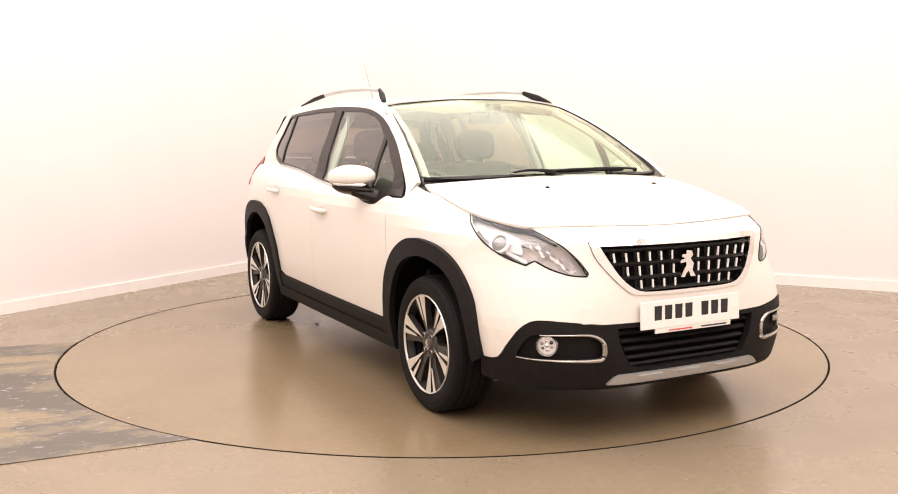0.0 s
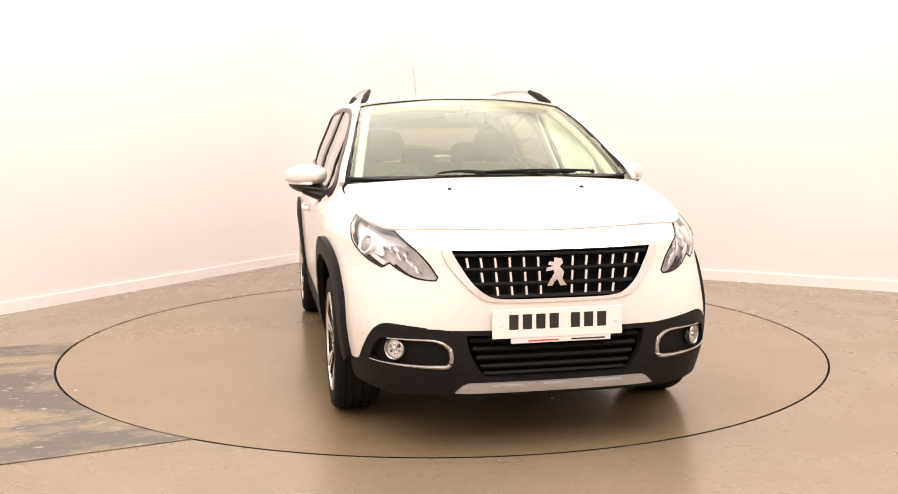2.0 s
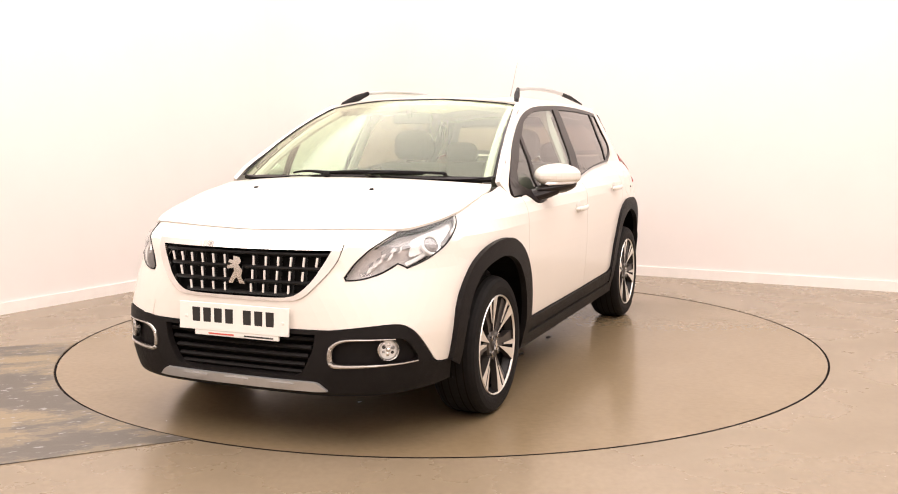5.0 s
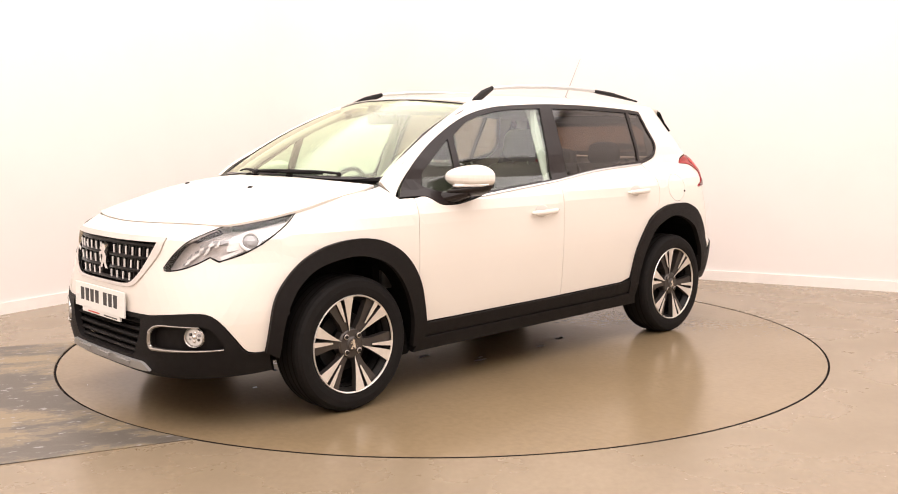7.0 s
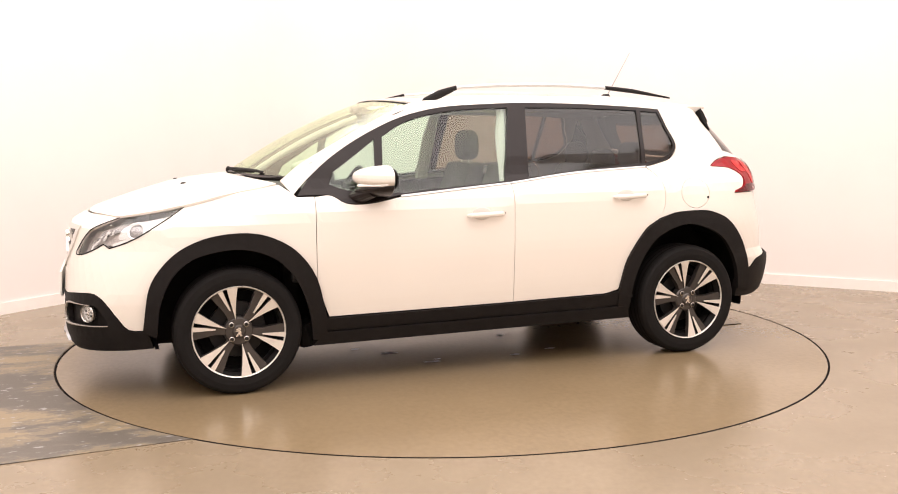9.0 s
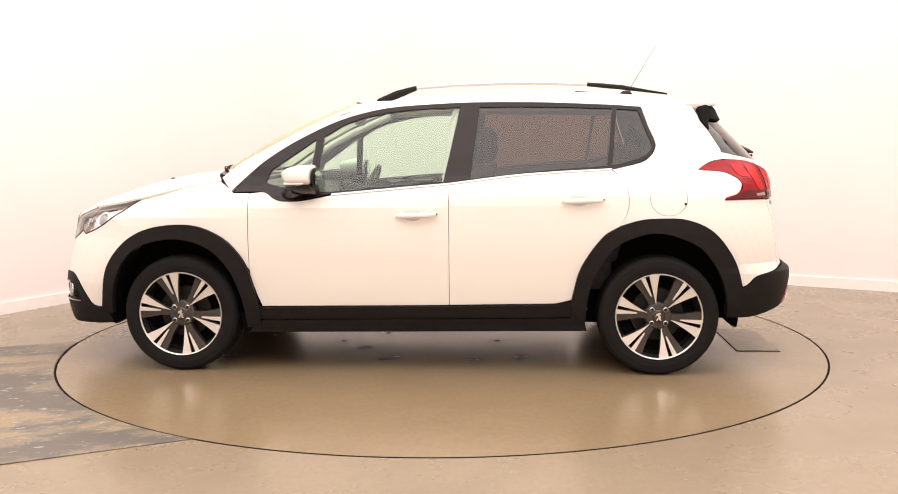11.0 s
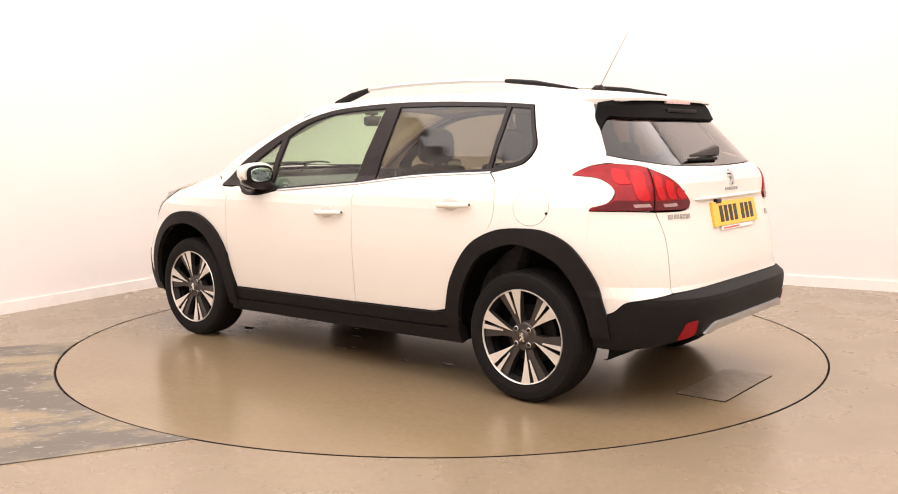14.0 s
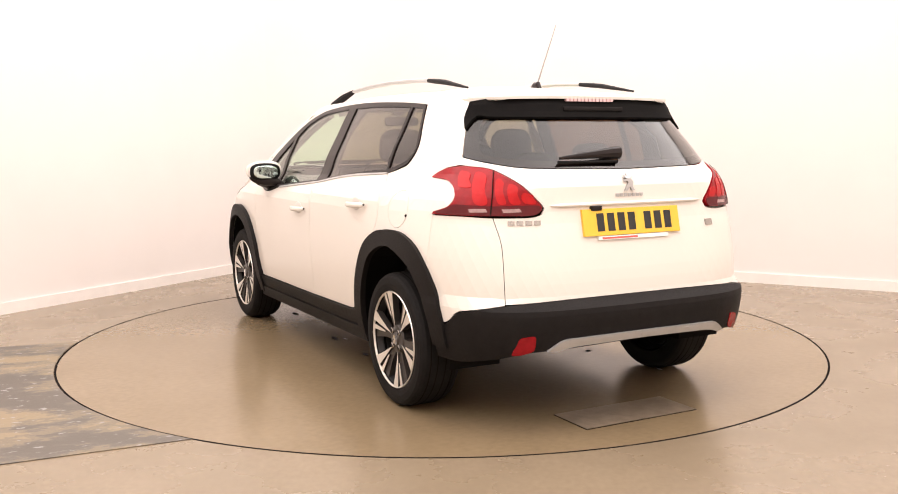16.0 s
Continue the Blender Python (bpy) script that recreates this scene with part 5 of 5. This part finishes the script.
def mirrors(car):
    for s in (1, -1):
        m = empty("door_mirror", car)
        bm = bmesh.new()
        bmesh.ops.create_uvsphere(bm, u_segments=32, v_segments=20, radius=1)
        for v in bm.verts:
            x, y, z = v.co
            fx = 0.160 if x > 0 else 0.014
            wide = 1.0 - 0.25 * max(0.0, y)
            v.co = Vector((0.525 + x * fx * (1.0 - 0.42 * y), s * (0.892 + math.copysign(abs(y) ** 0.8, y) * 0.112), 1.038 + math.copysign(abs(z) ** 0.75, z) * 0.059 * wide - (0.0 if z > 0 else 0.006 * y)))
        part("cap", bm, PAINT, m, "white mirror cap")
        bm = bmesh.new()
        bmesh.ops.create_uvsphere(bm, u_segments=28, v_segments=14, radius=1)
        for v in bm.verts:
            x, y, z = v.co
            fx = 0.150 if x > 0 else 0.024
            v.co = Vector((0.525 + x * fx * (1 - 0.42 * y), s * (0.880 + math.copysign(abs(y) ** 0.8, y) * 0.104), 0.976 + z * 0.034 + 0.018 * y))
        part("lower_shell", bm, GLOSSBLACK, m, "black lower mirror shell")
        part("arm", tube([(0.60, s * 0.90, 0.968), (0.63, s * 0.85, 0.952), (0.66, s * 0.80, 0.938), (0.68, s * 0.765, 0.932)], [0.026, 0.032, 0.034, 0.036], 14, squash=1.5), GLOSSBLACK, m)
        pts = [(0.678 - 0.125 * (k / 8) ** 1.6, s * (0.865 + 0.122 * k / 8), 0.999 + 0.004 * k / 8) for k in range(9)]
        part("indicator", tube(pts, [0.004] + [0.009] * 7 + [0.004], 8), LAMPBRIGHT, m, "clear indicator strip")
        bm = bmesh.new()
        bmesh.ops.create_uvsphere(bm, u_segments=24, v_segments=12, radius=1)
        for v in bm.verts:
            x, y, z = v.co
            v.co = Vector((0.508 + x * 0.012, s * (0.890 + math.copysign(abs(y) ** 0.7, y) * 0.097), 1.028 + math.copysign(abs(z) ** 0.7, z) * 0.054))
        shell = part("bezel", bm, PIANO, m, "black mirror bezel")
        bm = bmesh.new()
        bmesh.ops.create_uvsphere(bm, u_segments=24, v_segments=12, radius=1)
        for v in bm.verts:
            x, y, z = v.co
            v.co = Vector((0.495 + x * 0.004, s * (0.890 + math.copysign(abs(y) ** 0.7, y) * 0.076), 1.028 + math.copysign(abs(z) ** 0.7, z) * 0.039))
        part("glass", bm, MIRROR, m, "mirror glass")


def roof_gear(car):
    for s in (1, -1):
        rail = empty("roof_rail", car)
        spine = [(0.215, 0.548, 1.428), (0.12, 0.518, 1.468), (0.016, 0.487, 1.504), (-0.2, 0.476, 1.520), (-0.45, 0.468, 1.527), (-0.7, 0.464, 1.526), (-0.915, 0.464, 1.516), (-1.1, 0.470, 1.498), (-1.346, 0.483, 1.460)]
        spine = [(x, s * y, z) for x, y, z in spine]
        part("front_foot", tube([(0.235, s * 0.552, 1.415)] + spine[:3], [0.012, 0.019, 0.023, 0.013], 10, squash=0.7), PLASTIC, rail, "black rail foot")
        part("bar", tube(spine[2:7], [0.011, 0.012, 0.012, 0.012, 0.011], 10, squash=1.3), SATIN, rail, "satin silver rail bar")
        part("rear_foot", tube([spine[6]] + [(-1.0, s * 0.466, 1.508)] + spine[7:], [0.011, 0.013, 0.013, 0.005], 10, squash=1.2), PLASTIC, rail, "black rail end")
    ant = empty("aerial", car)
    part("base", tube([(-1.145, 0.0, 1.474), (-1.17, 0.0, 1.486), (-1.198, 0.0, 1.488), (-1.220, 0.0, 1.468)], [0.010, 0.018, 0.019, 0.010], 10, squash=0.8), GLOSSBLACK, ant)
    part("mast", tube([(-1.192, 0.0, 1.490), (-1.355, 0.0, 1.768)], [0.0042, 0.0016], 8), AERIAL, ant)
    # front wipers
    for y0, y1, lift in ((-0.075, 0.42, 0.012), (0.40, -0.10, 0.0)):
        w = empty("wiper", car)
        pts = [(1.187 - 0.22 * (y0 + (y1 - y0) * k / 10) ** 2 / 0.5 - 0.01 * k / 10, y0 + (y1 - y0) * k / 10, 1.060 + 0.004 * math.sin(math.pi * k / 10) + lift * 0.6) for k in range(11)]
        part("blade", tube(pts, [0.005] + [0.007] * 9 + [0.004], 8), RUBBER, w)
    for s in (-1, 1):
        w = empty("wiper_arm", car)
        y0, y1 = (-0.089, -0.30) if s < 0 else (0.50, 0.12)
        pts = [(1.195 - 0.40 * (y0 + (y1 - y0) * k / 8) ** 2, y0 + (y1 - y0) * k / 8, 1.062 + 0.010 * math.sin(math.pi * k / 8)) for k in range(9)]
        thick = 1.0 if s < 0 else 0.6
        part("arm", tube(pts, [r * thick for r in (0.012, 0.010, 0.008, 0.007, 0.006, 0.006, 0.005, 0.005, 0.004)], 8), PLASTIC, w)
        bm = bmesh.new()
        bmesh.ops.create_uvsphere(bm, u_segments=12, v_segments=8, radius=0.018 * thick)
        bmesh.ops.translate(bm, verts=bm.verts[:], vec=(1.192 - 0.4 * y0 * y0, y0, 1.058))
        part("pivot_cap", bm, PLASTIC, w)
    for s in (1, -1):
        bm = bmesh.new()
        bmesh.ops.create_uvsphere(bm, u_segments=12, v_segments=6, radius=1)
        p = bonnet(1.468, 0.308)
        for v in bm.verts:
            v.co = Vector((p.x + v.co.x * 0.016, s * p.y + v.co.y * 0.010, p.z + v.co.z * 0.007))
        part("washer_jet", bm, PLASTIC, car)


def cabin(car):
    dash = [(0.98, 0.985), (0.74, 0.985), (0.60, 0.955), (0.52, 0.90), (0.52, 0.80), (0.60, 0.68), (0.70, 0.50), (0.98, 0.50)]
    part("dashboard", prism(dash, -0.68, 0.68, 0.02), TRIM, car, "dark dashboard")
    bm = bmesh.new()
    box(bm, 0.54, 0.70, -0.50, -0.22, 0.97, 1.03, 0.02)
    part("instrument_hood", bm, TRIM, car)
    bm = bmesh.new()
    box(bm, 0.50, 0.53, -0.10, 0.10, 0.84, 0.97, 0.008)
    part("centre_screen", bm, GLOSSBLACK, car)
    sw = empty("steering_wheel", car)
    sw.matrix_basis = pose(0.42, -0.36, 0.90, 0, -25, 0)
    part("rim", tube([(0, 0.175 * math.cos(2 * math.pi * k / 28), 0.165 * math.sin(2 * math.pi * k / 28)) for k in range(29)], 0.014, 8, caps=False), TRIM, sw)
    bm = bmesh.new()
    box(bm, 0.0, 0.04, -0.07, 0.07, -0.055, 0.055, 0.015)
    box(bm, 0.0, 0.02, -0.165, 0.165, -0.015, 0.02, 0.005)
    part("boss", bm, TRIM, sw)
    part("column", tube([(0.0, 0, 0), (0.2, 0, -0.05)], 0.03, 8), TRIM, sw)
    bm = bmesh.new()
    box(bm, -0.2, 0.55, -0.10, 0.10, 0.34, 0.62, 0.03)
    part("console", bm, TRIM, car)

    def seat_back(bm, x0, z0, x1, z1, y, w, d):
        n0 = len(bm.verts)
        box(bm, -d / 2, d / 2, -w / 2, w / 2, 0, 1, 0.045)
        bm.verts.ensure_lookup_table()
        for v in bm.verts[n0:]:
            t = v.co.z
            v.co = Vector((x0 + (x1 - x0) * t + v.co.x * (1 - 0.25 * t), y + v.co.y * (1 - 0.14 * max(0, t) ** 2), z0 + (z1 - z0) * t))

    def headrest_pad(bm, x, y, z, rx, ry, rz):
        bmesh.ops.create_uvsphere(bm, u_segments=20, v_segments=12, radius=1)
        for v in bm.verts:
            c = v.co.copy()
            v.co = Vector((x + math.copysign(abs(c.x) ** 0.75, c.x) * rx, y + math.copysign(abs(c.y) ** 0.62, c.y) * ry * (1 - 0.08 * c.z), z + math.copysign(abs(c.z) ** 0.62, c.z) * rz))

    for y in (0.36, -0.36):
        st = empty("front_seat", car)
        bm = bmesh.new()
        box(bm, -0.24, 0.26, y - 0.25, y + 0.25, 0.40, 0.58, 0.05)
        part("cushion", bm, CLOTH, st)
        bm = bmesh.new()
        seat_back(bm, -0.20, 0.52, -0.36, 1.075, y, 0.50, 0.16)
        part("backrest", bm, CLOTH, st)
        bm = bmesh.new()
        headrest_pad(bm, -0.365, y, 1.185, 0.055, 0.135, 0.098)
        part("headrest", bm, CLOTH, st)
        for dy in (-0.06, 0.06):
            part("headrest_post", tube([(-0.355, y + dy, 1.06), (-0.362, y + dy, 1.15)], 0.007, 6), CHROME, st)
    bench = empty("rear_bench", car)
    bm = bmesh.new()
    box(bm, -1.05, -0.62, -0.62, 0.62, 0.40, 0.60, 0.05)
    part("cushion", bm, CLOTH, bench)
    bm = bmesh.new()
    seat_back(bm, -1.00, 0.55, -1.16, 1.06, 0, 1.22, 0.15)
    part("backrest", bm, CLOTH, bench)
    for y in (0.36, -0.36, 0.0):
        bm = bmesh.new()
        headrest_pad(bm, -1.165, y, 1.125 if y else 1.08, 0.05, 0.12, 0.075)
        part("headrest", bm, CLOTH, bench)
    part("parcel_shelf", prism([(-1.22, 1.02), (-1.62, 1.00), (-1.62, 0.985), (-1.22, 1.00)], -0.55, 0.55), TRIM, car)
    mr = empty("rear_view_mirror", car)
    bm = bmesh.new()
    box(bm, 0.39, 0.43, -0.12, 0.12, 1.308, 1.370, 0.024)
    part("shell", bm, TRIM, mr)
    part("stem", tube([(0.43, 0, 1.345), (0.47, 0, 1.40)], 0.014, 8), TRIM, mr)
    bm = bmesh.new()
    box(bm, 0.44, 0.49, -0.04, 0.04, 1.378, 1.415, 0.01)
    part("sensor_box", bm, TRIM, mr)
    for s in (1, -1):
        # inner pillars
        part("inner_pillar", tube([(-0.18, s * (W(-0.18, 0.98) - 0.05), 0.96), (-0.20, s * (W(-0.2, 1.25) - 0.05), 1.25), (-0.22, s * (W(-0.2, 1.40) - 0.06), 1.40)], 0.045, 8, squash=0.5), HEADLINER, car)
        part("inner_rear_pillar", tube([(-1.30, s * (W(-1.3, 1.05) - 0.06), 1.02), (-1.32, s * (W(-1.32, 1.22) - 0.07), 1.22), (-1.28, s * (W(-1.28, 1.32) - 0.08), 1.33)], [0.07, 0.06, 0.045], 8, squash=0.4), TRIM, car)
        part("inner_screen_pillar", tube([tuple(screen(s * 0.93, t) - Vector((0.055, 0.0, 0.03))) for t in (0.0, 0.2, 0.4, 0.6, 0.8, 0.96)], 0.022, 8), HEADLINER, car)


def build_car():
    car = empty("car")
    body_panels(car)
    front_end(car)
    rear_end(car)
    wheels(car)
    under(car)
    mirrors(car)
    roof_gear(car)
    cabin(car)
    return tagged(car, "pearl white compact SUV with black cladding parked on the turntable", "car")


build_room()
turntable = build_turntable()
car = build_car()
CAR_OFF = Vector((0.081, 0.038, 0.012))


def motions():
    """The table runs up in two seconds, then turns evenly and carries the car."""
    rows = [(0.0, -62.18), (0.5, -64.04), (1.0, -67.69), (1.5, -72.80), (2.0, -78.62), (2.5, -84.50), (3.0, -90.36), (3.5, -96.20), (4.0, -102.05)]
    rows += [(4.0 + 0.5 * k, -102.05 - (242.25 - 102.05) / 12 * 0.5 * k) for k in range(1, 25)]
    rows = [(t, a - 0.25) for t, a in rows]
    walk(turntable, [(t, pose(0, HUB_Y, 0, 0, 0, a)) for t, a in rows])
    walk(car, [(t, pose(0, 0.006, 0, 0, 0, a) @ Matrix.Translation(CAR_OFF)) for t, a in rows])


motions()
